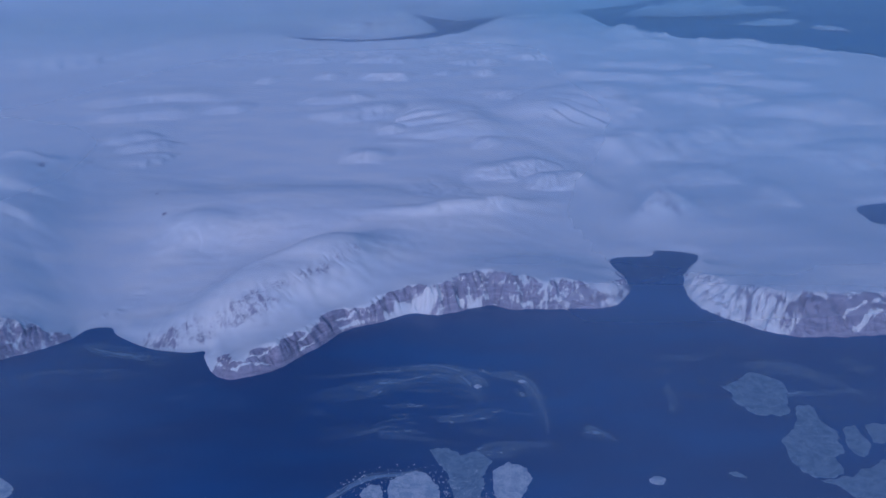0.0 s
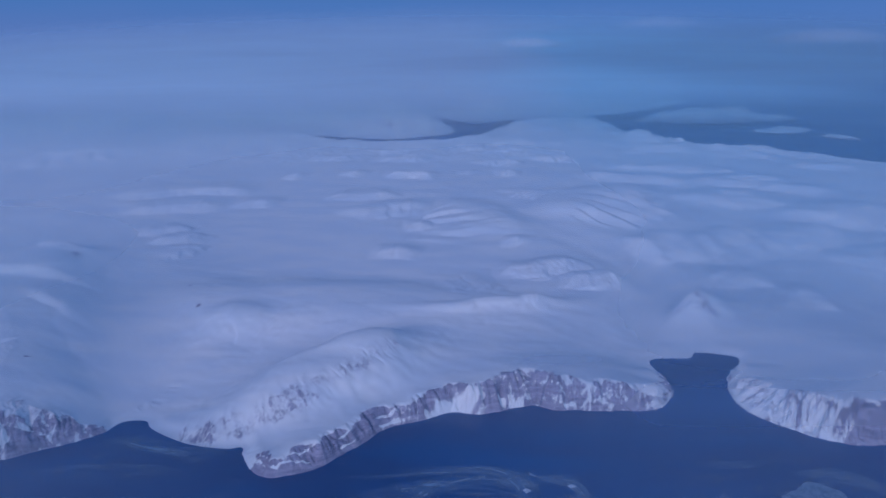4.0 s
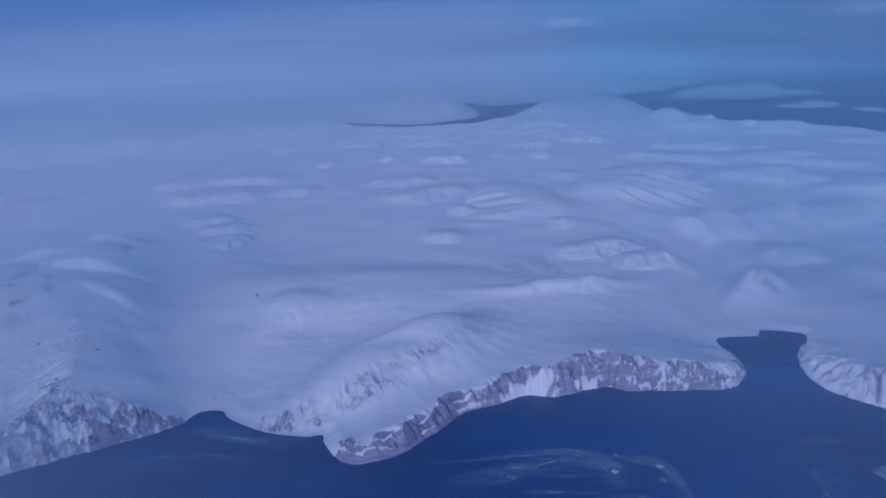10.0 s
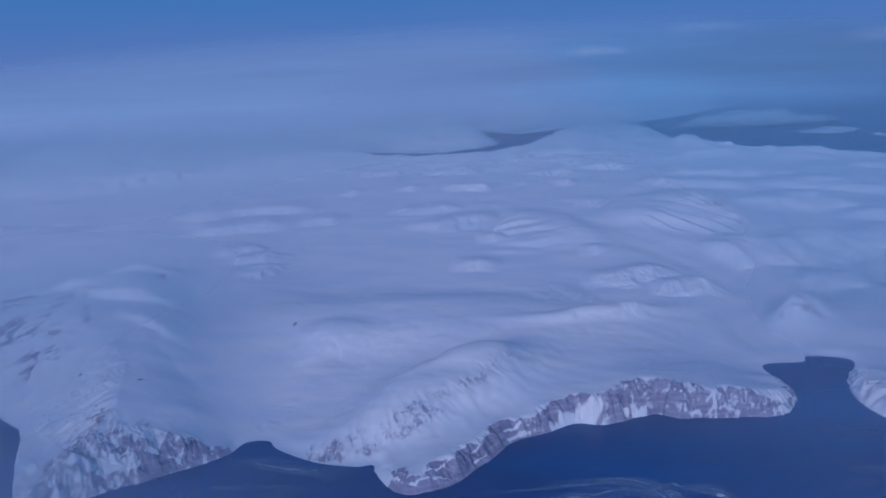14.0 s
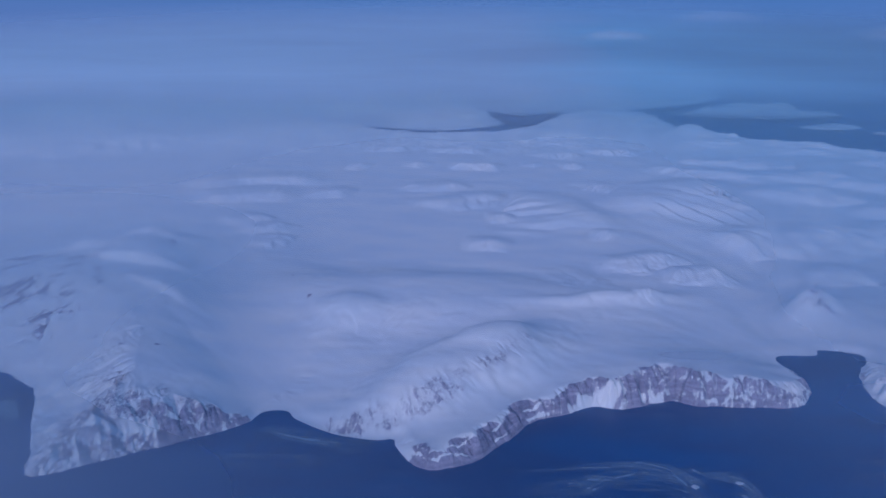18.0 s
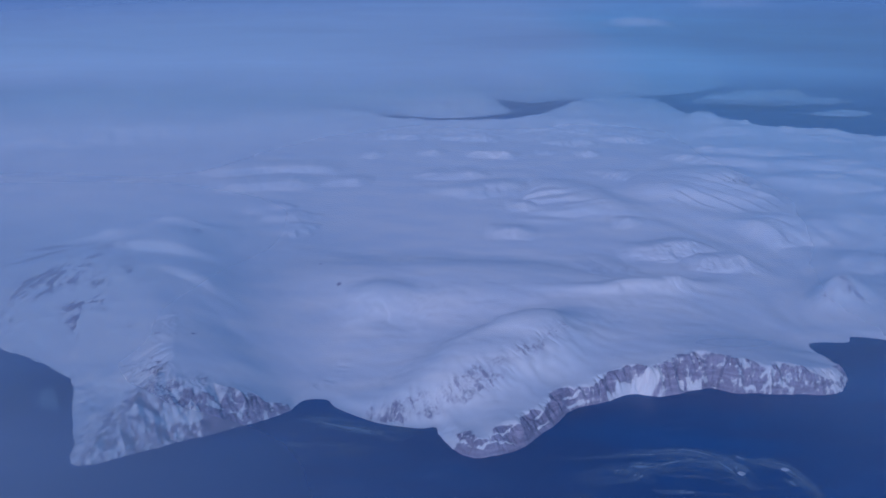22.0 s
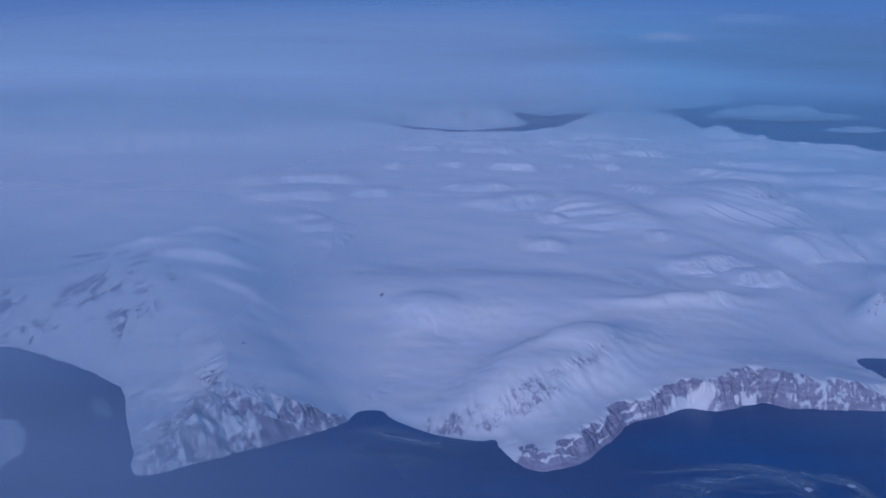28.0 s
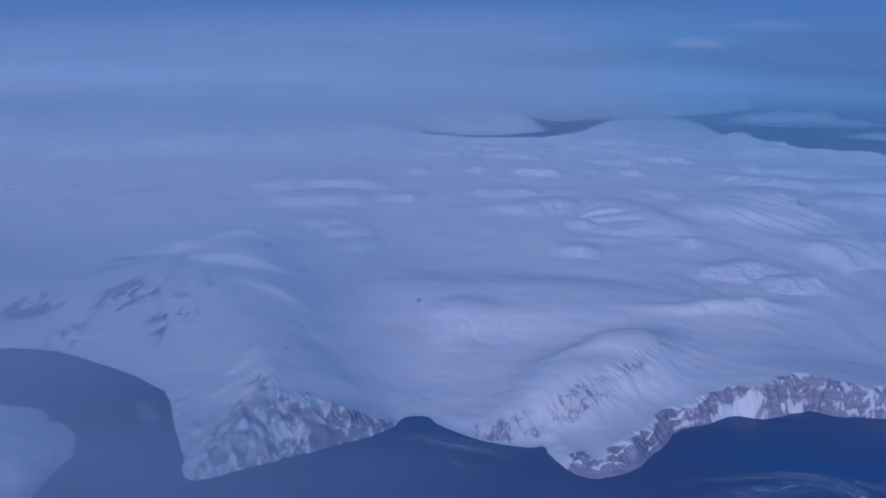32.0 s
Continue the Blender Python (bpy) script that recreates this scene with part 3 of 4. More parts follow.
def land(x, y, d, along):
    """The height of the land at (x, y), d metres inland of the shore and along metres down it, and how bare of snow it is."""
    top, wide, rocky = shore_slope(x, y)
    cliffy = ease(top, 4, 9)
    # gullies and buttresses run straight down the slope
    warp = 9 * fbm(x, y, 30, 3, 12)
    rib = 0.6 * fbm(along + warp, 0.25 * d, 11, 5, 3, 0.64) + 0.5 * (0.42 - 2.4 * np.abs(fbm(along + 1.3 * warp, 0.45 * d, 19, 5, 38, 0.6)))
    dd = d + cliffy * rib * 0.55 * np.minimum(wide, 24) * ease(d, 0, 8) * (1 - ease(d, np.minimum(wide, 60), 1.5 * np.minimum(wide, 60) + 8))
    s = np.clip(dd / wide, 0, 1)
    face = top * (1.42 * s - 0.42 * s ** 3) / (1.42 - 0.42)
    beyond = np.maximum(dd - wide, 0)
    shelf = 12 * (1 - np.exp(-np.maximum(d, 0) / 170)) + 7 * (1 - np.exp(-np.maximum(d, 0) / 500))
    shelf = shelf - 17 * ease(y, 1700, 2100) * (1 - ease(y, 2350, 2500))   # the land sinks towards the strait
    keep = 0.30 + 0.48 * ease(-x, 430, 540) * (1 - ease(y, 1000, 1300))
    z = face * (keep + (1 - keep) * np.exp(-beyond / 210)) + shelf * ease(d, 0, 120)
    fade = ease(d, 2, 40 + 150 * ease(y, 2540, 2640))
    loose = 1 + ease(y, 1000, 2200)
    wx, wy = x + 16 * loose * fbm(x, y, 70 * loose, 4, 13, 0.55), y + 13 * loose * fbm(x, y, 60 * loose, 4, 14, 0.55)
    rough = ease(y, 1000, 1150)
    fx, fy = 0.4 * wx + 0.6 * x + 6 * fbm(x, y, 28, 4, 54, 0.55), 0.4 * wy + 0.6 * y + 6 * fbm(x, y, 28, 4, 55, 0.55)
    wx, wy = wx + 17 * rough * fbm(x, y, 40, 4, 40, 0.55), wy + 10 * rough * fbm(x, y, 30, 4, 41, 0.55)
    rise = 0 * x
    for h in ALL_HILLS:
        rise = rise + hill(wx, wy, *h, lean=1.0 if h[0] < -400 and 800 < h[1] < 1000 and h[6] < 0.95 else 0.0)
    stand = 0 * x
    for r in RIDGES:
        stand = np.maximum(stand, ridge_rise(fx, fy, *r)) + 0.25 * np.minimum(stand, 0)
    stand = stand + ease(stand, 1.5, 8) * 0.9 * (0.22 - np.abs(fbm(x + 0.3 * y, y, 26, 4, 43, 0.55)))
    rise = rise + stand
    crest = 0.5 - 2 * np.abs(fbm(x, y, 75, 4, 15, 0.5))
    broken = ease(fbm(x, y, 330, 2, 25) + 0.24 * ease(x, -50, 350) - 0.12 * ease(-x, 100, 300), 0.02, 0.24)
    swell = (7 - 2.5 * ease(y, 950, 1200)) * fbm(x, y, 230, 3, 1, 0.42) + (1.5 - 1.1 * ease(y, 1000, 1150)) * fbm(x + 0.5 * y, 1.8 * y, 60, 4, 2) + (0.15 + 1.3 * broken) * crest * ease(y, 900, 1250)
    ridge = 0.55 - 2.2 * np.abs(fbm(x, 1.3 * y, 190, 5, 24, 0.55))
    swell = swell + (34 * ridge + 24 * fbm(x, y, 80, 4, 42, 0.6)) * ease(y, 2330, 2520) * (1 - hill(x, y, 230, 2470, 290, 200, 0, 1.0, 3.0)) + 9 * (0.26 - 1.7 * np.abs(fbm(x, y, 95, 5, 59, 0.6))) * ease(y, 1900, 2150) * (1 - ease(y, 2330, 2520) * (1 - hill(x, y, 230, 2470, 290, 200, 0, 1.0, 3.0))) + 4 * ridge * ease(y, 1850, 2100) * (1 - ease(y, 2330, 2520))
    z = z + fade * (rise + swell)
    for line, width, gain, bank in ((COVE_GLACIER, 25, 0.055, 3.6), (BAY_GLACIER, 30, 0.024, 1.6)):
        run = np.maximum(np.hypot(x - line[0, 0], y - line[0, 1]) - 8, 0)
        level = 0.35 + gain * run + 1.0 * fbm(x, y, 50, 3, 5) * ease(run, 5, 60)
        off = line_distance(x, y, line)
        w = width * (0.5 + 0.5 * ease(run, 10, 160))
        hold = 1 - np.clip((off - 0.4 * w) / (bank * w), 0, 1)
        z = z + (np.minimum(z, level) - z) * hold * hold * (3 - 2 * hold) * (1 - 0.4 * ease(run, 40, 160) - 0.35 * ease(run, 250, 600))
    crown = wide * (1 + 0.7 * fbm(along + 1.5 * warp, 0.25 * d, 26, 4, 37, 0.6))
    on_face = ease(d, -3, 0) * (1 - ease(dd, 0.72 * crown, 1.20 * crown)) * cliffy
    z = z + on_face * ease(d, 0, 4) * (1 - 0.7 * ease(-x, 515, 575)) * (0.10 * top * rib * 1.6 + 2.4 * (0.3 - np.abs(fbm(x, 0.8 * y, 13, 5, 7, 0.6))) + 0.8 * fbm(x, y, 5, 3, 39))
    z = z + (0.25 + 0.12 * ease(y, 1000, 1150)) * fbm(x + 0.4 * y, y, 14 + 10 * ease(y, 1000, 1150), 3, 8) * fade
    # bare rock on the buttresses, snow in the gullies and on slanting ledges
    rib_fine = fbm(along + warp, 0.4 * d, 4.2, 4, 19, 0.65)
    patch = fbm(x, y, 46, 3, 17)
    up = np.clip(d / wide, 0, 1.2)
    tilt = up + 0.9 * fbm(along, 0 * d, 75, 3, 20) + 0.10 * fbm(x, y, 10, 3, 21)
    ledge = ease(0.075 - np.abs(tilt - 0.30), 0, 0.05) + ease(0.06 - np.abs(tilt - 0.62), 0, 0.05)
    ledge = ledge * ease(fbm(along, 0.5 * d, 40, 3, 22), -0.12, 0.12)
    calm = ease(-x, 515, 575)   # the long western slope is smoother and mostly under snow
    spit = ease(-x, 85, 130) * ease(x, -330, -290) + 0.9 * ease(x, 285, 330)   # the spit and the eastern cliff are layered rather than ribbed
    bare = on_face * np.clip(rocky + 0.13 * (1 - calm) + 0.10 * spit + (1 - 0.7 * calm) * (1 - 0.8 * spit) * (0.22 * rib + 0.46 * rib_fine) + 0.14 * patch + 0.58 * (1 - 0.7 * calm) * fbm(x + 0.4 * along, y, 6, 4, 36, 0.65) - (0.30 + 0.55 * spit) * ledge, 0.03, 0.95 - 0.37 * ease(-x, 430, 500))
    for cx, cy, rx, ry, turn in SNOW_PATCHES:
        bare = bare * (1 - hill(wx, wy, cx, cy, rx, ry, turn, 0.95, 2.5))
    speck = 1.1 * fbm(x + 0.5 * warp, 0.55 * y, 5, 4, 18, 0.62)
    broken_up = 0.62 * ease(fbm(x, 0.8 * y, 26, 5, 56, 0.7) + 0.7 * np.abs(fbm(x, y, 10, 3, 57)), 0.06, 0.34)
    for cx, cy, rx, ry, turn, amount in BARE_ROCK:
        bare = np.maximum(bare, hill(wx, wy, cx, cy, rx, ry, turn, 1.0, 1.5) * (0.8 * amount + speck))
    for corners, half, amount in ROCKY_SLOPES:
        line = np.array(corners, float)
        box = (x > line[:, 0].min() - 3 * half) & (x < line[:, 0].max() + 3 * half) & (y > line[:, 1].min() - 3 * half) & (y < line[:, 1].max() + 3 * half)
        if box.any():
            bx, by = x[box], y[box]
            off, place = line_distance(bx + 5 * fbm(bx, by, 18, 3, 26), by + 5 * fbm(bx, by, 18, 3, 27), rounded(corners, 4), along=True)
            ribs = fbm(place + 4 * fbm(bx, by, 20, 2, 28), 0.22 * by, 4.2, 4, 29, 0.65)
            core = 1 - ease(off, 0.25 * half, 1.15 * half)
            bare[box] = np.maximum(bare[box], core * np.clip(amount + 0.08 + 0.34 * ribs + 0.40 * fbm(bx, by, 22, 3, 30), 0, 0.75))
            z[box] += 1.2 * core * ribs
    z = np.maximum(z, 1.5 * ease(d, 2, 30))
    ice = 1 - ease(np.minimum(line_distance(x, y, COVE_GLACIER), line_distance(x, y, BAY_GLACIER)), 18, 40)
    bare = bare * (1 - 0.8 * ice * ease(8 - top, 0, 4))
    bare = bare * (1 - 0.92 * ease(y, 1500, 2200) * on_face)
    for cx, cy, rx, ry, turn, amount in BARE_ROCK_FAR:
        bare = np.maximum(bare, hill(wx, wy, cx, cy, rx, ry, turn, amount, 1.2) * (0.10 + broken_up))
    if y.max() > 2000:
        streaks = np.clip(0.46 + 0.7 * fbm(x, 0.35 * y, 20, 3, 60, 0.7), 0.15, 0.58)
        for cx, cy, rx, ry, turn, amount in BARE_ROCK_NORTH:
            bare = np.maximum(bare, hill(wx, wy, cx, cy, rx, ry, turn, amount, 1.0) * streaks)
    shore = ease(d, -2.5, 0.6)
    step_up = cliffy * ease(d, -1, 0.8) + (1 - cliffy) * ease(d, -1.5, 16)
    return z * shore * step_up + 0.12 * shore - (0.3 + 2.6 * cliffy) * (1 - shore), bare


# ---------------------------------------------------------------- mesh helpers
def grid_mesh(name, co, quads, material, parent=None, smooth=True, slopes=None, **floats):
    mesh = bpy.data.meshes.new(name)
    mesh.vertices.add(len(co))
    mesh.vertices.foreach_set("co", np.ascontiguousarray(co, np.float32).ravel())
    mesh.loops.add(quads.size)
    mesh.loops.foreach_set("vertex_index", np.ascontiguousarray(quads, np.int32).ravel())
    mesh.polygons.add(len(quads))
    mesh.polygons.foreach_set("loop_start", np.arange(0, quads.size, quads.shape[1], dtype=np.int32))
    mesh.update(calc_edges=True)
    mesh.polygons.foreach_set("use_smooth", np.full(len(quads), smooth))
    for key, values in floats.items():
        layer = mesh.attributes.new(key, "FLOAT", "POINT")
        layer.data.foreach_set("value", np.ascontiguousarray(values, np.float32))
    if slopes is not None:   # normals of the whole land, so that its parts meet without a seam
        mesh.normals_split_custom_set_from_vertices(slopes.tolist())
    mesh.materials.append(material)
    ob = new(name, mesh)
    ob.parent = parent
    return ob


def quads_of(rows, cols):
    a = np.arange(rows * cols).reshape(rows, cols)
    return np.stack([a[:-1, :-1], a[:-1, 1:], a[1:, 1:], a[1:, :-1]], -1).reshape(-1, 4)


def some_faces(co, quads, chosen, *floats):
    used, at = np.unique(quads[chosen], return_inverse=True)
    return co[used], at.reshape(-1, 4), [f[used] for f in floats]


def shore_distance(xs, ys, step):
    """Signed distance to the coast, worked out on a coarse raster and read off smoothly."""
    gx, gy = np.arange(xs.min() - step, xs.max() + 2 * step, step), np.arange(ys.min() - step, ys.max() + 2 * step, step)
    X, Y = np.meshgrid(gx, gy)
    D, along = line_distance(X, Y, COAST, True, True)
    D = D * np.where(inside(X, Y, COAST), 1, -1)
    # away from the shore the distance is evened out, so that slopes meet in rounded backs and not in edges
    even, r = D, max(2, int(round(30 / step)))
    for axis in (0, 1, 0, 1):
        pad = [(0, 0), (0, 0)]
        pad[axis] = (r + 1, r)
        run = np.cumsum(np.pad(even, pad, mode="edge"), axis)
        even = (np.take(run, range(2 * r + 1, run.shape[axis]), axis) - np.take(run, range(run.shape[axis] - 2 * r - 1), axis)) / (2 * r + 1)
    D = D + (even - D) * ease(D, 12, 70)

    def read(x, y, field):
        u, v = (x - gx[0]) / step, (y - gy[0]) / step
        i, j = np.clip(u.astype(int), 0, len(gx) - 2), np.clip(v.astype(int), 0, len(gy) - 2)
        u, v = u - i, v - j
        return (field[j, i] * (1 - u) + field[j, i + 1] * u) * (1 - v) + (field[j + 1, i] * (1 - u) + field[j + 1, i + 1] * u) * v
    X, Y = np.meshgrid(xs, ys)
    return read(X, Y, D), read(X, Y, along)


def sheet(xs, ys, step):
    X, Y = np.meshgrid(xs, ys)
    d, along = shore_distance(xs, ys, step)
    top, _, _ = shore_slope(X, Y)
    d = d + (4.5 * fbm(X, Y, 24, 4, 4, 0.6) + 1.2) * ease(top, 2, 9) * (1 - ease(Y, 1500, 2000)) - 0.6
    Z, bare = land(X, Y, d, along)
    co = np.stack([X, Y, Z], -1).reshape(-1, 3)
    quads = quads_of(len(ys), len(xs))
    dry = d.ravel()[quads].max(1) > -4
    up = np.gradient(Z, ys, xs)
    normal = np.stack([-up[1], -up[0], np.ones_like(Z)], -1).reshape(-1, 3)
    normal /= np.linalg.norm(normal, axis=1)[:, None]
    return co, quads[dry], bare.ravel(), d.ravel(), normal


# ---------------------------------------------------------------- the land, cut into its landforms
# name, label, category, kind, x, y, spread, whether it has a cliff of its own
LANDFORMS = [
    ("headland", "snow-covered headland with steep streaked rock cliffs above the sea", "headland", "", -560, 720, 130, True),
    ("headland", "domed snowy headland with a low rocky spit", "headland", "", -215, 680, 115, True),
    ("headland", "long snow-topped sea cliff of brown-grey rock", "headland", "", 50, 735, 100, True),
    ("headland", "snowy headland with a flat band of bare rock", "headland", "", 340, 700, 130, True),
    ("glacier", "smooth blue-white glacier running down to a small cove", "glacier", "structure", -425, 800, 45, False),
    ("glacier", "wide pale glacier ending at a narrow bay", "glacier", "structure", 195, 860, 60, False),
    ("snow_plateau", "high flat snow plateau with a wind-carved edge", "plateau", "structure", -200, 930, 190, False),
    ("nunatak", "small snowy peak with bare rock at its top", "peak", "", 252, 940, 48, False),
    ("mountain", "broad snowy mountain with scattered outcrops of rock", "mountain", "", -640, 1010, 130, False),
    ("snowfield", "rolling snowfield with low bright ridges", "snowfield", "structure", -560, 1350, 190, False),
    ("snow_hill", "low rounded snow hills lit on their near sides", "hill", "", -130, 1330, 170, False),
    ("snow_hill", "pair of smooth snow-covered hills beside the glacier", "hill", "", 115, 1080, 70, False),
    ("mountain", "snowy mountain furrowed by parallel blue gullies", "mountain", "", 260, 1450, 130, False),
    ("mountain", "snowy mountain with deep curved gullies", "mountain", "", 370, 1250, 110, False),
    ("mountain", "snow-covered hills with small dark outcrops beside an inlet", "mountain", "", 450, 1040, 100, False)]
LANDFORMS += [
    ("snowfield", "wide hazy snowfield with low ridges", "snowfield", "structure", -150, 1800, 280, False),
    ("snowfield", "hazy snow plain with faint ridges", "snowfield", "structure", 620, 1750, 280, False),
    ("mountain_ridge", "distant rugged ridge with dark rock under haze", "ridge", "", -950, 2050, 230, False),
    ("mountain_ridge", "distant row of rounded snowy summits above a strait", "ridge", "", -350, 2230, 230, False),
    ("mountain_ridge", "distant broad snow dome beside a strait", "ridge", "", 330, 2430, 230, False),
    ("peninsula", "distant snowy peninsula ending in a pointed cape", "peninsula", "", -420, 2640, 200, False),
    ("far_coast", "hazy far coast with snowy mountains and dark cliffs", "coast", "structure", 150, 3250, 450, False),
    ("far_coast", "pale distant land fading into haze", "coast", "structure", -1400, 3200, 600, False),
    ("snowfield", "pale snow land seen through haze", "snowfield", "structure", -1500, 1500, 500, False),
    ("snowfield", "far snow land beyond the inlet", "snowfield", "structure", 1400, 1700, 450, False)]


def build_land():
    sheets = [sheet(np.arange(-960, 602, 1.35), np.arange(540, 1122, 1.35), 4.0),
              sheet(np.arange(-1600, 1300, 3.0), np.arange(1118, 2420, 4.0), 10.0),
              sheet(np.arange(-1600, 1500, 7.0), np.arange(2412, 3504, 7.0), 12.0),
              sheet(np.arange(-2900, 1500, 22.0), np.arange(3494, 4700, 18.0), 24.0),
              sheet(np.linspace(-2900, -1594, 78), np.arange(1118, 3510, 18.0), 24.0),
              sheet(np.linspace(1294, 2900, 90), np.arange(1118, 2426, 18.0), 24.0),
              sheet(np.linspace(-2900, -954, 178), np.arange(560, 1130, 11.0), 12.0),
              sheet(np.linspace(597, 2900, 210), np.arange(560, 1130, 11.0), 12.0)]
    xs, ys = np.arange(-960, 602, 1.35), np.arange(540, 1122, 1.35)
    things = {}
    for co, quads, bare, d, normal in sheets:
        mid = co[quads].mean(1)
        warp = 26 * fbm(mid[:, 0], mid[:, 1], 70, 3, 9)
        cost = np.stack([np.hypot(mid[:, 0] - f[4], mid[:, 1] - f[5]) / f[6] for f in LANDFORMS]) + warp / 400
        owner = cost.argmin(0)
        steep = (bare[quads].mean(1) > 0.24) & (d[quads].mean(1) < 60)
        for k in np.unique(owner):
            name, label, category, kind, _, _, _, cliff = LANDFORMS[k]
            if k not in things:
                things[k] = tagged(new(name), label, category, kind=kind)
            for part_name, chosen, note in (("snow_cover", (owner == k) & ~(steep & cliff), ""), ("cliff", (owner == k) & steep & cliff, "bare streaked rock cliff")):
                if chosen.sum() > 3:
                    c, q, (b, n) = some_faces(co, quads, chosen, bare, normal)
                    tagged(grid_mesh(part_name, c, q, LAND, things[k], slopes=n, rock=b), note)
    return xs, ys, sheets[0][0][:, 2].reshape(len(ys), len(xs)), things


NEAR_FIELD = build_land()


# ---------------------------------------------------------------- rock outcrops standing out of the snow
def outcrop_mesh(seed):
    """A jagged little crag, about one metre across."""
    rng = np.random.RandomState(seed)
    bm = bmesh.new()
    rings = []
    for level, (z, r) in enumerate(((-0.5, 1.0), (0.10, 0.92), (0.38, 0.55))):
        n = 8
        rings.append([bm.verts.new((r * (0.7 + 0.6 * rng.rand()) * math.cos(6.283 * k / n), 0.6 * r * (0.7 + 0.6 * rng.rand()) * math.sin(6.283 * k / n), z * (0.7 + 0.7 * rng.rand())))
                      for k in range(n)])
    for low, high in zip(rings[:-1], rings[1:]):
        for k in range(8):
            bm.faces.new((low[k], low[(k + 1) % 8], high[(k + 1) % 8], high[k]))
    tip = bm.verts.new((0.25 * (rng.rand() - 0.5), 0.2, 0.5 + 0.2 * rng.rand()))
    for k in range(8):
        bm.faces.new((rings[-1][k], rings[-1][(k + 1) % 8], tip))
    mesh = bpy.data.meshes.new("outcrop")
    bm.to_mesh(mesh)
    bm.free()
    mesh.materials.append(CRAG)
    return mesh


def outcrops(count, along, spread, sizes, seed):
    """Crags strewn along a line of the plan, each a part of the landform that it stands on."""
    xs, ys, height, things = NEAR_FIELD
    rng = np.random.RandomState(seed)
    line = rounded(along, 10)
    for _ in range(count):
        x, y = line[rng.randint(len(line))] + spread * rng.randn(2) * (1.0, 0.7)
        i, j = int(round((x - xs[0]) / (xs[1] - xs[0]))), int(round((y - ys[0]) / (ys[1] - ys[0])))
        if not (1 < i < len(xs) - 2 and 1 < j < len(ys) - 2) or height[j, i] < 1.5:
            continue
        size = sizes[0] + (sizes[1] - sizes[0]) * rng.rand() ** 2.2
        cost = [math.hypot(x - f[4], y - f[5]) / f[6] for f in LANDFORMS]
        ob = new("outcrop", CRAGS[rng.randint(len(CRAGS))])
        ob.parent = things[int(np.argmin(cost))]
        ob.matrix_world = pose(x, y, height[j, i] - 0.1 * size, 0, 0, rng.randint(-35, 35)) @ Matrix.Diagonal((size * 0.7, size * (1.0 + 1.2 * rng.rand()), size * 0.6, 1))


CRAGS = [outcrop_mesh(k) for k in range(7)]
outcrops(16, [(-285, 640), (-250, 645), (-215, 655)], 9, (0.4, 0.9), 31)
outcrops(14, [(-215, 655), (-185, 678), (-165, 700)], 8, (0.4, 1.0), 32)
outcrops(14, [(-150, 712), (-135, 730), (-118, 748)], 7, (0.4, 1.1), 33)
outcrops(14, [(230, 902), (247, 910), (258, 898)], 4, (0.8, 2.2), 34)
outcrops(7, [(-379, 902), (-377, 908)], 1.5, (0.9, 2.2), 35)
outcrops(10, [(-605, 1040), (-590, 1052)], 6, (1.0, 3.0), 36)
outcrops(12, [(-700, 925), (-688, 950)], 6, (1.0, 3.0), 37)
outcrops(12, [(-678, 968), (-668, 988)], 6, (1.0, 3.0), 44)
outcrops(18, [(-800, 975), (-740, 1000)], 5, (1.2, 3.4), 38)
outcrops(24, [(-730, 880), (-690, 840), (-640, 790), (-610, 730)], 16, (1.0, 3.0), 39)
outcrops(6, [(-520, 835), (-545, 835), (-490, 690)], 3, (0.8, 1.6), 41)
outcrops(8, [(420, 995), (435, 1000)], 4, (1.0, 2.2), 43)


# ---------------------------------------------------------------- islands
def island(cx, cy, rx, ry, turn, height, label, seed, bare_amount=0.3, step=4.0, flat=1.0):
    """A snow-covered island with a low shore and a rounded, uneven top."""
    xs, ys = np.arange(-1.5 * rx, 1.5 * rx, step), np.arange(-1.6 * ry, 1.6 * ry, step)
    X, Y = np.meshgrid(xs, ys)
    r = np.sqrt((X / rx) ** 2 + (Y / ry) ** 2) + 0.55 * fbm(X + 300 * seed, Y, 0.9 * ry, 4, seed, 0.55)
    rise = np.clip(1 - r, -0.2, 1)
    Z = height * np.sign(rise) * np.abs(rise) ** (0.75 / flat) * (1 + 1.5 * fbm(X, Y, 0.6 * ry, 5, seed + 2, 0.6))
    Z = np.where(rise < 0, -2 + 10 * rise, Z + 0.8)
    bare = bare_amount * np.clip(1.3 - 2.4 * np.clip(rise, 0, 1), 0, 1) + 0 * X
    quads = quads_of(len(ys), len(xs))
    keep = rise.ravel()[quads].max(1) > -0.06
    c, q, (b,) = some_faces(np.stack([X, Y, Z], -1).reshape(-1, 3), quads, keep, bare.ravel())
    ob = tagged(new("island"), label, "island")
    ob.matrix_world = pose(cx, cy, 0, 0, 0, turn)
    grid_mesh("snow_cover", c, q, LAND, ob, rock=b)
    return ob


island(-758, 550, 120, 127, -12, 13, "low snow-covered island with a rocky shore", 2, 0.52, 2.0, 1.6)
island(830, 2770, 262, 95, 4, 42, "distant long snow-covered island", 5, 0.55, 5.0)
island(965, 2490, 96, 44, 2, 10, "small flat distant snow-covered island", 7, 0.2, 4.0, 1.4)
island(1080, 2350, 60, 26, -50, 8, "small dark rocky islet half clear of snow", 8, 0.62, 4.0)

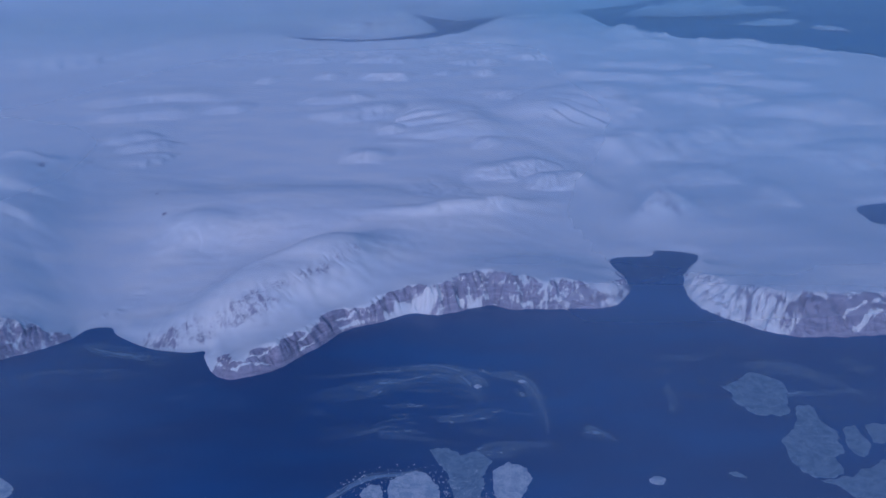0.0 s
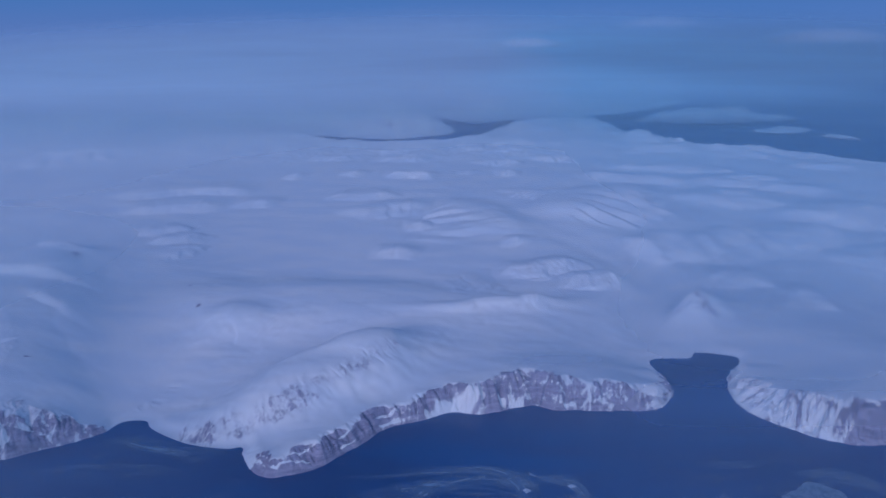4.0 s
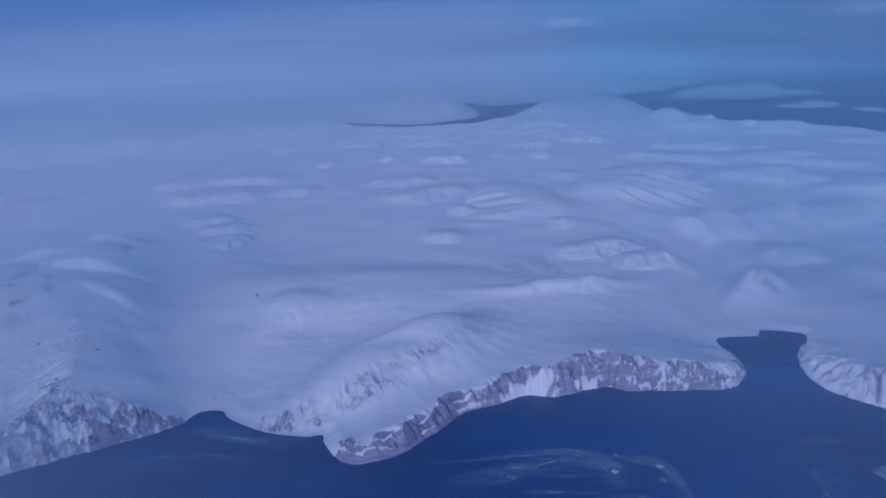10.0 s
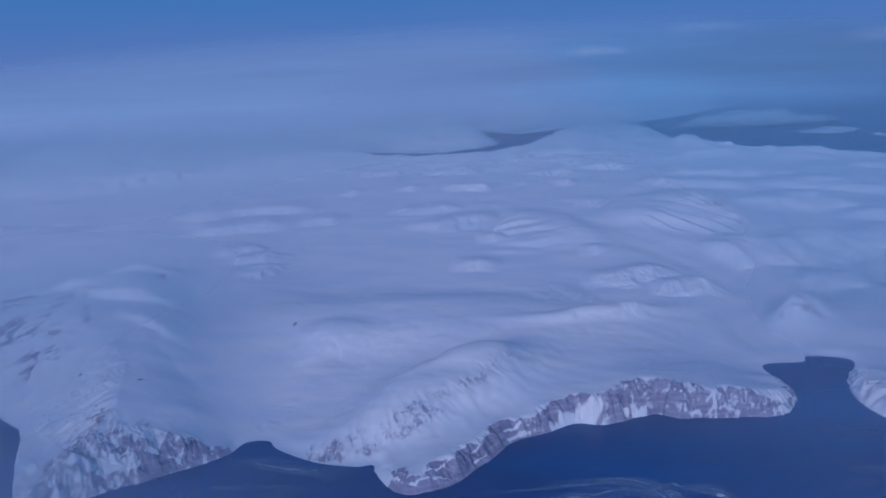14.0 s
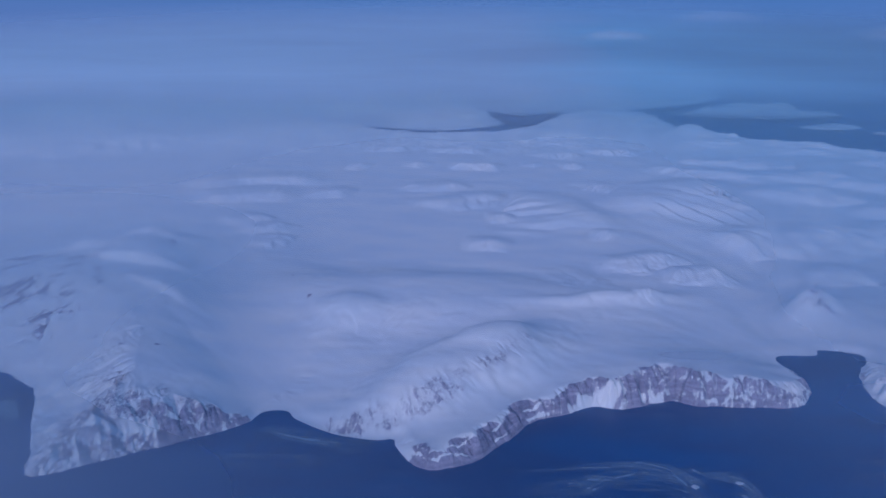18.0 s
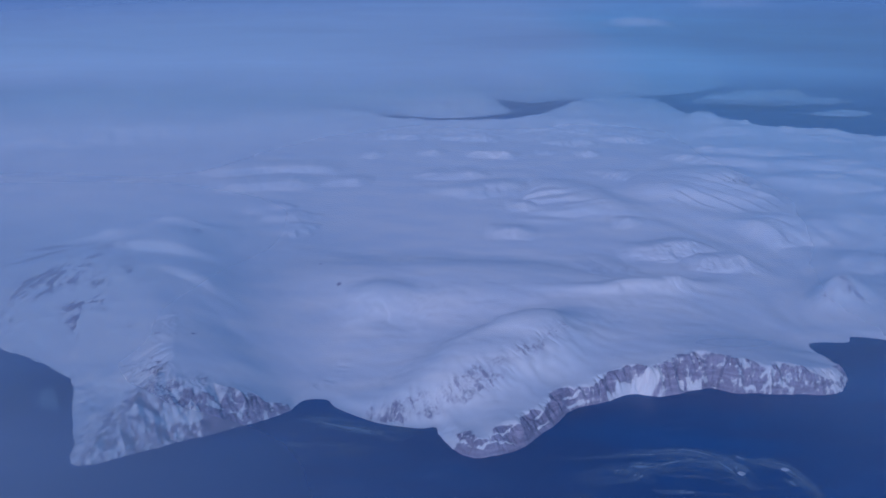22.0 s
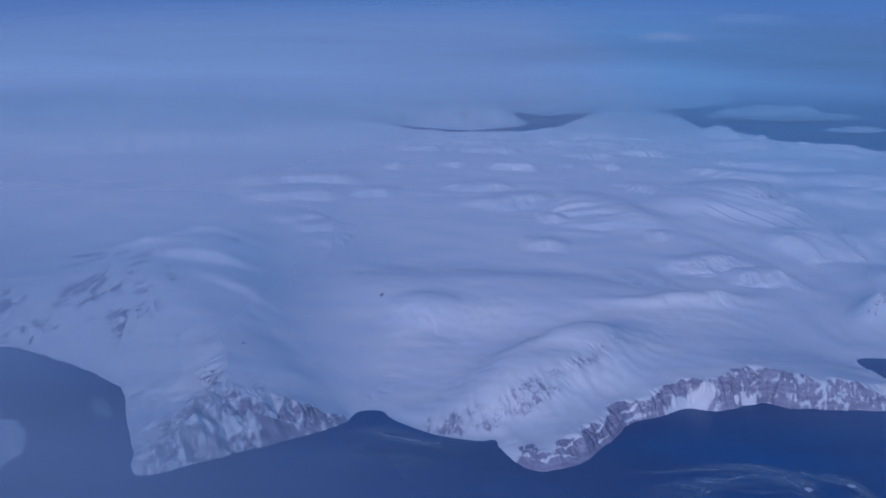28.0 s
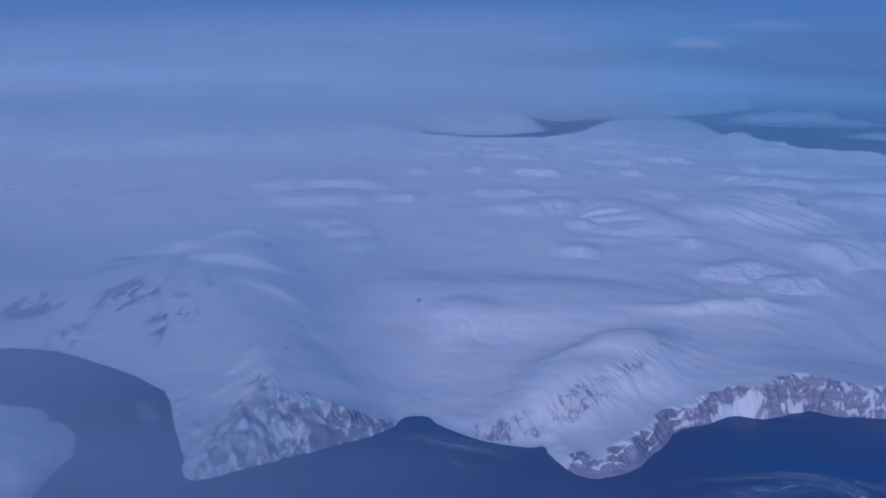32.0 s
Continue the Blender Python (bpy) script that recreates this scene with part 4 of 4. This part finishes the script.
# ---------------------------------------------------------------- water
sea = grid_mesh("water", np.array([(-4800, -1500, 0), (4800, -1500, 0), (4800, 4790, 0), (-4800, 4790, 0)]), np.array([[0, 1, 2, 3]]), SEA)
tagged(sea, "dark blue calm polar sea", "water", kind="structure")


# ---------------------------------------------------------------- ice on the water
def floe(corners, thick, material, label, seed, z=0.02):
    """A slab of sea ice with a broken rim."""
    sharp, soft = np.array(corners, float), rounded(corners, 10, closed=True)
    edge = np.array([p + (q - p) * k / 10 for p, q in zip(sharp, np.roll(sharp, -1, 0)) for k in range(10)])
    ring = 0.65 * edge + 0.35 * soft
    rng = np.random.RandomState(seed)
    mid = ring.mean(0)
    size = np.hypot(*(ring - mid).T).mean()
    for scale, push in ((0.45, 0.22), (0.14, 0.10), (0.05, 0.035)):
        ring = ring + size * push * np.stack([fbm(*ring.T, scale * size, 2, seed), fbm(*ring.T, scale * size, 2, seed + 30)], 1)
    bm = bmesh.new()
    low = [bm.verts.new((*(p - mid), -0.3)) for p in ring]
    high = [bm.verts.new((*((p - mid) * 0.99), thick * (0.4 + 0.3 * rng.rand()))) for p in ring]
    inner = [bm.verts.new((*((p - mid) * 0.86), thick * (0.45 + 0.3 * rng.rand()))) for p in ring]
    hub = bm.verts.new((0, 0, thick * 0.6))
    n = len(ring)
    for i in range(n):
        j = (i + 1) % n
        bm.faces.new((low[i], low[j], high[j], high[i]))
        bm.faces.new((high[i], high[j], inner[j], inner[i]))
        bm.faces.new((inner[i], inner[j], hub))
    bmesh.ops.recalc_face_normals(bm, faces=bm.faces)
    mesh = bpy.data.meshes.new("ice_floe")
    bm.to_mesh(mesh)
    bm.free()
    mesh.materials.append(material)
    ob = new("ice_floe", mesh)
    ob.location = (*mid, z)
    return tagged(ob, label, "ice floe", "ice floes on the sea")


thin, thick = "thin grey translucent ice floe on dark water", "snow-covered white ice floe with a broken rim"
floe([(217, 549), (234, 564), (248, 570), (264, 559), (267, 544), (256, 513), (249, 508), (233, 508), (225, 516), (216, 524), (219, 538)], 0.5, THIN, thin, 1)
floe([(236, 479), (251, 493), (262, 519), (273, 524), (276, 506), (280, 488), (278, 464), (269, 455), (266, 440), (258, 437), (244, 437), (238, 453)], 0.5, THIN, thin, 2)
floe([(288, 491), (299, 496), (299, 487), (300, 470), (292, 460), (286, 459), (282, 468)], 0.5, THIN, thin, 3)
floe([(307, 496), (326, 497), (340, 486), (312, 473), (304, 476)], 0.5, THIN, thin, 15)
floe([(246, 434), (256, 435), (267, 438), (283, 447), (301, 452), (330, 440), (335, 405), (300, 392), (266, 408), (261, 424)], 0.5, THIN, thin, 4)
floe([(17, 450), (30, 457), (42, 452), (44, 438), (36, 418), (22, 412), (18, 424)], 1.0, PACK, thick, 5)
floe([(-57, 438), (-47, 445), (-34, 448), (-26, 441), (-20, 430), (-21, 414), (-40, 408), (-55, 418)], 0.9, PACK, thick, 6)
floe([(-78, 426), (-70, 436), (-62, 433), (-61, 422), (-70, 416)], 0.8, PACK, thick, 7)
floe([(-28, 473), (-16, 474), (-7, 466), (9, 470), (16, 458), (8, 446), (10, 428), (8, 405), (-8, 400), (-12, 421), (-14, 446), (-22, 458)], 0.4, THIN, thin, 8)
floe([(-346, 447), (-332, 439), (-330, 428), (-345, 420), (-372, 424), (-372, 440)], 1.0, PACK, thick, 9)
floe([(128, 437), (134, 441), (140, 438), (137, 432), (130, 433)], 0.8, PACK, "small rounded white ice floe", 10)
floe([(186, 443), (192, 444), (198, 438), (190, 439)], 0.6, THIN, "narrow thin ice floe", 11)
floe([(6, 557), (10, 559), (13, 556), (9, 553)], 0.8, PACK, "small rounded white ice floe", 12)
floe([(44, 563), (48, 565), (51, 562), (47, 560)], 0.8, PACK, "small rounded white ice floe", 13)
floe([(-644, 681), (-632, 684), (-618, 664), (-608, 648), (-620, 643), (-636, 660)], 0.4, THIN, thin, 14)


def brash(name, label, count, area, sizes, seed):
    """Many small broken bits of ice."""
    rng = np.random.RandomState(seed)
    co, faces = [], []
    for _ in range(count):
        cx, cy = area(rng)
        r, n, base = sizes[0] + (sizes[1] - sizes[0]) * rng.rand() ** 3, 7, len(co)
        turn, squash = rng.rand() * 6.3, 0.55 + 0.4 * rng.rand()
        for level, grow in ((-0.1, 1.0), (0.35 + 0.3 * rng.rand(), 0.9)):
            for k in range(n):
                a = 6.283 * k / n
                q = r * grow * (0.75 + 0.5 * rng.rand())
                u, v = q * math.cos(a), q * squash * math.sin(a)
                co.append((cx + u * math.cos(turn) - v * math.sin(turn), cy + u * math.sin(turn) + v * math.cos(turn), level))
        for k in range(n):
            faces.append((base + k, base + (k + 1) % n, base + n + (k + 1) % n, base + n + k))
        faces += [(base + n, base + n + 1, base + n + 2, base + n + 3), (base + n, base + n + 3, base + n + 4, base + n + 6), (base + n + 4, base + n + 5, base + n + 6, base + n + 6)]
    faces = [f for f in faces if len(set(f)) == 4]
    return tagged(grid_mesh(name, np.array(co), np.array(faces), PACK, smooth=False), label, "brash ice", kind="stuff")


brash("brash_ice", "loose broken bits of white ice between floes", 900,
      lambda g: (lambda a, r: (-35 + 62 * r * math.cos(a), 425 + 34 * r * math.sin(a)))(6.283 * g.rand(), g.rand() ** 0.6), (0.08, 0.8), 21)


def soft_sheet(name, cx, cy, z, rx, ry, turn, material, amount, label, category, cells=26, tip=0.0):
    """A thin drifting layer that fades out towards its rim."""
    u = np.linspace(-1, 1, cells)
    U, V = np.meshgrid(u, u)
    soft = amount * ease(1 - np.sqrt(U * U + V * V), 0.0, 0.75)
    c, s = math.cos(radians(turn)), math.sin(radians(turn))
    flat, up = math.cos(radians(tip)) * V * ry, math.sin(radians(tip)) * V * ry
    co = np.stack([c * U * rx - s * flat, s * U * rx + c * flat, up + 0.1 * rx * (1 - U * U) * math.sin(radians(tip))], -1).reshape(-1, 3)
    q = quads_of(cells, cells)
    co, q, (soft,) = some_faces(co, q, soft.ravel()[q].max(1) > 0.001, soft.ravel())
    ob = grid_mesh(name, co, q, material, soft=soft)
    ob.location = (cx, cy, z)
    return tagged(ob, label, category, kind="stuff")


def ribbon(name, points, width, material, amount, label, category, z=0.12):
    """A thin curved band on the water that fades out at its sides and ends."""
    line = rounded(points, 8)
    step = np.gradient(line, axis=0)
    side = np.stack([-step[:, 1], step[:, 0]], 1) / (np.hypot(step[:, 0], step[:, 1])[:, None] + 1e-9)
    across = np.linspace(-1, 1, 9)
    swell = 1.7 * width * (1 + 0.8 * fbm(line[:, 0], line[:, 1], 22, 3, 23))
    co = line[:, None] + side[:, None] * (across[None, :, None] * swell[:, None, None])
    ends = ease(np.minimum(np.linspace(0, 1, len(line)), np.linspace(1, 0, len(line))), 0, 0.25)
    soft = amount * ends[:, None] * (1 - np.abs(across) ** 1.5)[None]
    co = np.concatenate([co, np.full((*co.shape[:2], 1), z)], -1).reshape(-1, 3)
    ob = grid_mesh(name, co, quads_of(len(line), 9), material, soft=soft.ravel())
    return tagged(ob, label, category, kind="stuff")


smear = "pale smear of grease ice drifting on the water"
for points, width, amount in (
        ([(-150, 540), (-99, 552), (-66, 566), (-33, 578), (-8, 577), (9, 562), (15, 542)], 9, 0.8),
        ([(8, 588), (37, 575), (53, 559), (61, 526), (64, 486)], 5, 0.6),
        ([(6, 459), (22, 471), (48, 476), (75, 470)], 7, 0.8),
        ([(-392, 628), (-340, 627), (-309, 617), (-285, 611), (-262, 600)], 8, 0.7),
        ([(235, 576), (269, 582), (289, 571), (310, 548)], 6, 0.7),
        ([(86, 496), (101, 490), (116, 480)], 5, 0.9),
        ([(326, 590), (352, 566)], 7, 0.6),
        ([(-810, 752), (-754, 750), (-700, 724)], 12, 0.5),
        ([(-440, 566), (-377, 583), (-330, 596)], 9, 0.4)):
    ribbon("grease_ice", points, width, FILM, amount, smear, "grease ice")


def drift_ice(x0, x1, y0, y1, curves, label, seed):
    """Fine threads of ice that drift side by side along curves, as one thin sheet."""
    rng, cell = np.random.RandomState(seed), 0.7
    xs, ys = np.arange(x0, x1, cell), np.arange(y0, y1, cell)
    soft = np.zeros((len(ys), len(xs)))
    for points, count, spread in curves:
        line = rounded(points, 40)
        step = np.gradient(line, axis=0)
        side = np.stack([-step[:, 1], step[:, 0]], 1) / (np.hypot(*step.T)[:, None] + 1e-9)
        for _ in range(count):
            size = rng.randint(len(line) // 8, len(line) // 2)
            first = rng.randint(0, len(line) - size)
            run = slice(first, first + size)
            t = np.linspace(0, 1, size)
            off = spread * rng.randn() + spread * (rng.rand() - 0.5) * t + 0.5 * spread * fbm(line[run, 0] + 90 * rng.rand(), line[run, 1], 14, 4, 24, 0.6)
            p = line[run] + side[run] * off[:, None]
            p = np.stack([np.interp(np.linspace(0, 1, 6 * size), t, p[:, k]) for k in (0, 1)], 1)
            amount = (0.012 + 0.05 * rng.rand() ** 2) * np.repeat(ease(np.minimum(t, 1 - t), 0, 0.4), 6)
            i, j = ((p[:, 0] - x0) / cell).astype(int), ((p[:, 1] - y0) / cell).astype(int)
            ok = (i > 1) & (j > 1) & (i < len(xs) - 2) & (j < len(ys) - 2)
            np.add.at(soft, (j[ok], i[ok]), amount[ok])
    for _ in range(2):
        soft[1:-1, 1:-1] = (2 * soft[1:-1, 1:-1] + soft[:-2, 1:-1] + soft[2:, 1:-1] + soft[1:-1, :-2] + soft[1:-1, 2:]) / 6
    X, Y = np.meshgrid(xs, ys)
    soft = 0.8 * (1 - np.exp(-2.5 * soft))
    quads = quads_of(len(ys), len(xs))
    co, quads, (soft,) = some_faces(np.stack([X, Y, 0.10 + 0.001 * seed + 0 * X], -1).reshape(-1, 3), quads, soft.ravel()[quads].max(1) > 0.012, soft.ravel())
    return tagged(grid_mesh("frazil_ice", co, quads, THREAD, soft=soft), label, "frazil ice", kind="stuff")


threads = "fine pale threads of frazil ice in curved drift lines"
drift_ice(-190, 90, 480, 604, (
    ([(-172, 572), (-113, 579), (-63, 585), (-23, 587), (2, 571), (11, 552), (15, 527)], 80, 4.0),
    ([(-150, 535), (-89, 546), (-71, 557), (-42, 572), (-13, 571), (7, 556)], 60, 3.5),
    ([(8, 584), (17, 577), (36, 570), (51, 563), (58, 542), (62, 511), (61, 483)], 50, 3.0),
    ([(-70, 555), (-30, 560), (0, 548), (14, 530)], 34, 5.0),
    ([(-30, 508), (-12, 511), (10, 516), (24, 514)], 36, 3.5)), threads, 61)
drift_ice(-190, 90, 404, 530, (
    ([(-120, 478), (-83, 494), (-66, 503), (-40, 508)], 24, 3.5),
    ([(-20, 470), (5, 468), (22, 475), (60, 474)], 36, 3.5),
    ([(-105, 414), (-95, 424), (-83, 436), (-68, 445), (-45, 447), (-30, 452)], 70, 2.0)), threads, 65)
drift_ice(90, 345, 470, 604, (
    ([(230, 578), (262, 583), (290, 573), (312, 550), (330, 520)], 50, 4.5), ([(160, 505), (169, 523), (168, 547), (176, 565)], 24, 3.0),
    ([(92, 500), (103, 490), (118, 480)], 30, 2.5)), threads, 62)
drift_ice(-400, -250, 575, 655, (([(-378, 640), (-356, 628), (-328, 619), (-302, 613), (-268, 590)], 70, 3.5),), threads, 63)
drift_ice(-830, -630, 680, 770, (([(-820, 745), (-754, 752), (-700, 728), (-660, 700)], 50, 6.0),), threads, 64)
for cx, cy, rx, ry, turn, amount in ((-20, 530, 150, 62, 6, 1.0), (250, 560, 130, 70, -10, 0.7), (-330, 600, 120, 34, 10, 0.7), (-700, 700, 150, 50, -14, 0.6)):
    soft_sheet("frazil_ice", cx, cy, 0.07, rx, ry, turn, WISPS, amount, "faint swirls of frazil ice on dark water", "frazil ice")

# ---------------------------------------------------------------- haze, thin cloud and the distance
def haze_sheet(z, near, middle, label, west=0.0):
    """A see-through sheet standing in for haze, painted denser towards the distance: how dense it lies close by and
    over the hills; at its far end it lifts.
    """
    xs, ys = np.linspace(-4500, 4500, 221), np.linspace(-300, 4600, 200)
    X, Y = np.meshgrid(xs, ys)
    drift = 160 * fbm(X, Y, 420, 4, 33)
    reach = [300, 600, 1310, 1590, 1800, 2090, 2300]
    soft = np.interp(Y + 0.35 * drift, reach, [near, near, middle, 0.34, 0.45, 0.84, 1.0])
    # painted thicker over western land and sea; eastern sea patch mimics a window reflection
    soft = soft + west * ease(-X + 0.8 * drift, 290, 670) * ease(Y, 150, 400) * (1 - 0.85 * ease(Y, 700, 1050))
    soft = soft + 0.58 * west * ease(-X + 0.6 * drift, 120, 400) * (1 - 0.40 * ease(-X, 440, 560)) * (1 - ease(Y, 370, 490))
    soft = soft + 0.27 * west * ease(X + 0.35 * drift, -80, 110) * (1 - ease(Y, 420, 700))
    # further patches painted in to dull the bright eastern snow
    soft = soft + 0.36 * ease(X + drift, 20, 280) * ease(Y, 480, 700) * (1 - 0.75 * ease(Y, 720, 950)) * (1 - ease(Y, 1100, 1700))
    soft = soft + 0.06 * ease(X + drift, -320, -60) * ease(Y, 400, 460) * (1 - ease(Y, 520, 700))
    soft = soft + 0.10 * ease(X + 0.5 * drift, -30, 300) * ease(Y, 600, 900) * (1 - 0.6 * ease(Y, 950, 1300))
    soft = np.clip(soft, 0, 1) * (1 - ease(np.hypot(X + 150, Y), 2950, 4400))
    # share of painted air blue by place, stronger eastward and far off
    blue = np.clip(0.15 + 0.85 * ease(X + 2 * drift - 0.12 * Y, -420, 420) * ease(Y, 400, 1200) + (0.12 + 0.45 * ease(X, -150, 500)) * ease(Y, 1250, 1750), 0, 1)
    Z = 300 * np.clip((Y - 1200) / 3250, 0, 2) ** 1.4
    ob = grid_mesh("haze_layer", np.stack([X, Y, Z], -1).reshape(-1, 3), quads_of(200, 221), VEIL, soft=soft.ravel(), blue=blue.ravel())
    ob.location = (0, 0, z)
    return tagged(ob, label, "haze", kind="stuff")


haze_sheet(130, 0.10, 0.25, "thin sheet painted as bluish haze over sea and land, closing the distance", 0.52)

wisp = "thin white streak of high cloud"
soft_sheet("cirrus_cloud", 66, 1385, 318, 84, 12, 2, CIRRUS, 0.24, wisp, "cloud", tip=62)
soft_sheet("cirrus_cloud", 600, 1420, 318, 130, 18, -2, CIRRUS, 0.15, wisp, "cloud", tip=62)
soft_sheet("cirrus_cloud", 480, 2160, 330, 150, 20, 0, CIRRUS, 0.15, wisp, "cloud", tip=62)
soft_sheet("low_cloud", 60, 745, 30, 90, 24, 0, CIRRUS, 0.35, "soft bank of low cloud resting on the cliff top", "cloud")

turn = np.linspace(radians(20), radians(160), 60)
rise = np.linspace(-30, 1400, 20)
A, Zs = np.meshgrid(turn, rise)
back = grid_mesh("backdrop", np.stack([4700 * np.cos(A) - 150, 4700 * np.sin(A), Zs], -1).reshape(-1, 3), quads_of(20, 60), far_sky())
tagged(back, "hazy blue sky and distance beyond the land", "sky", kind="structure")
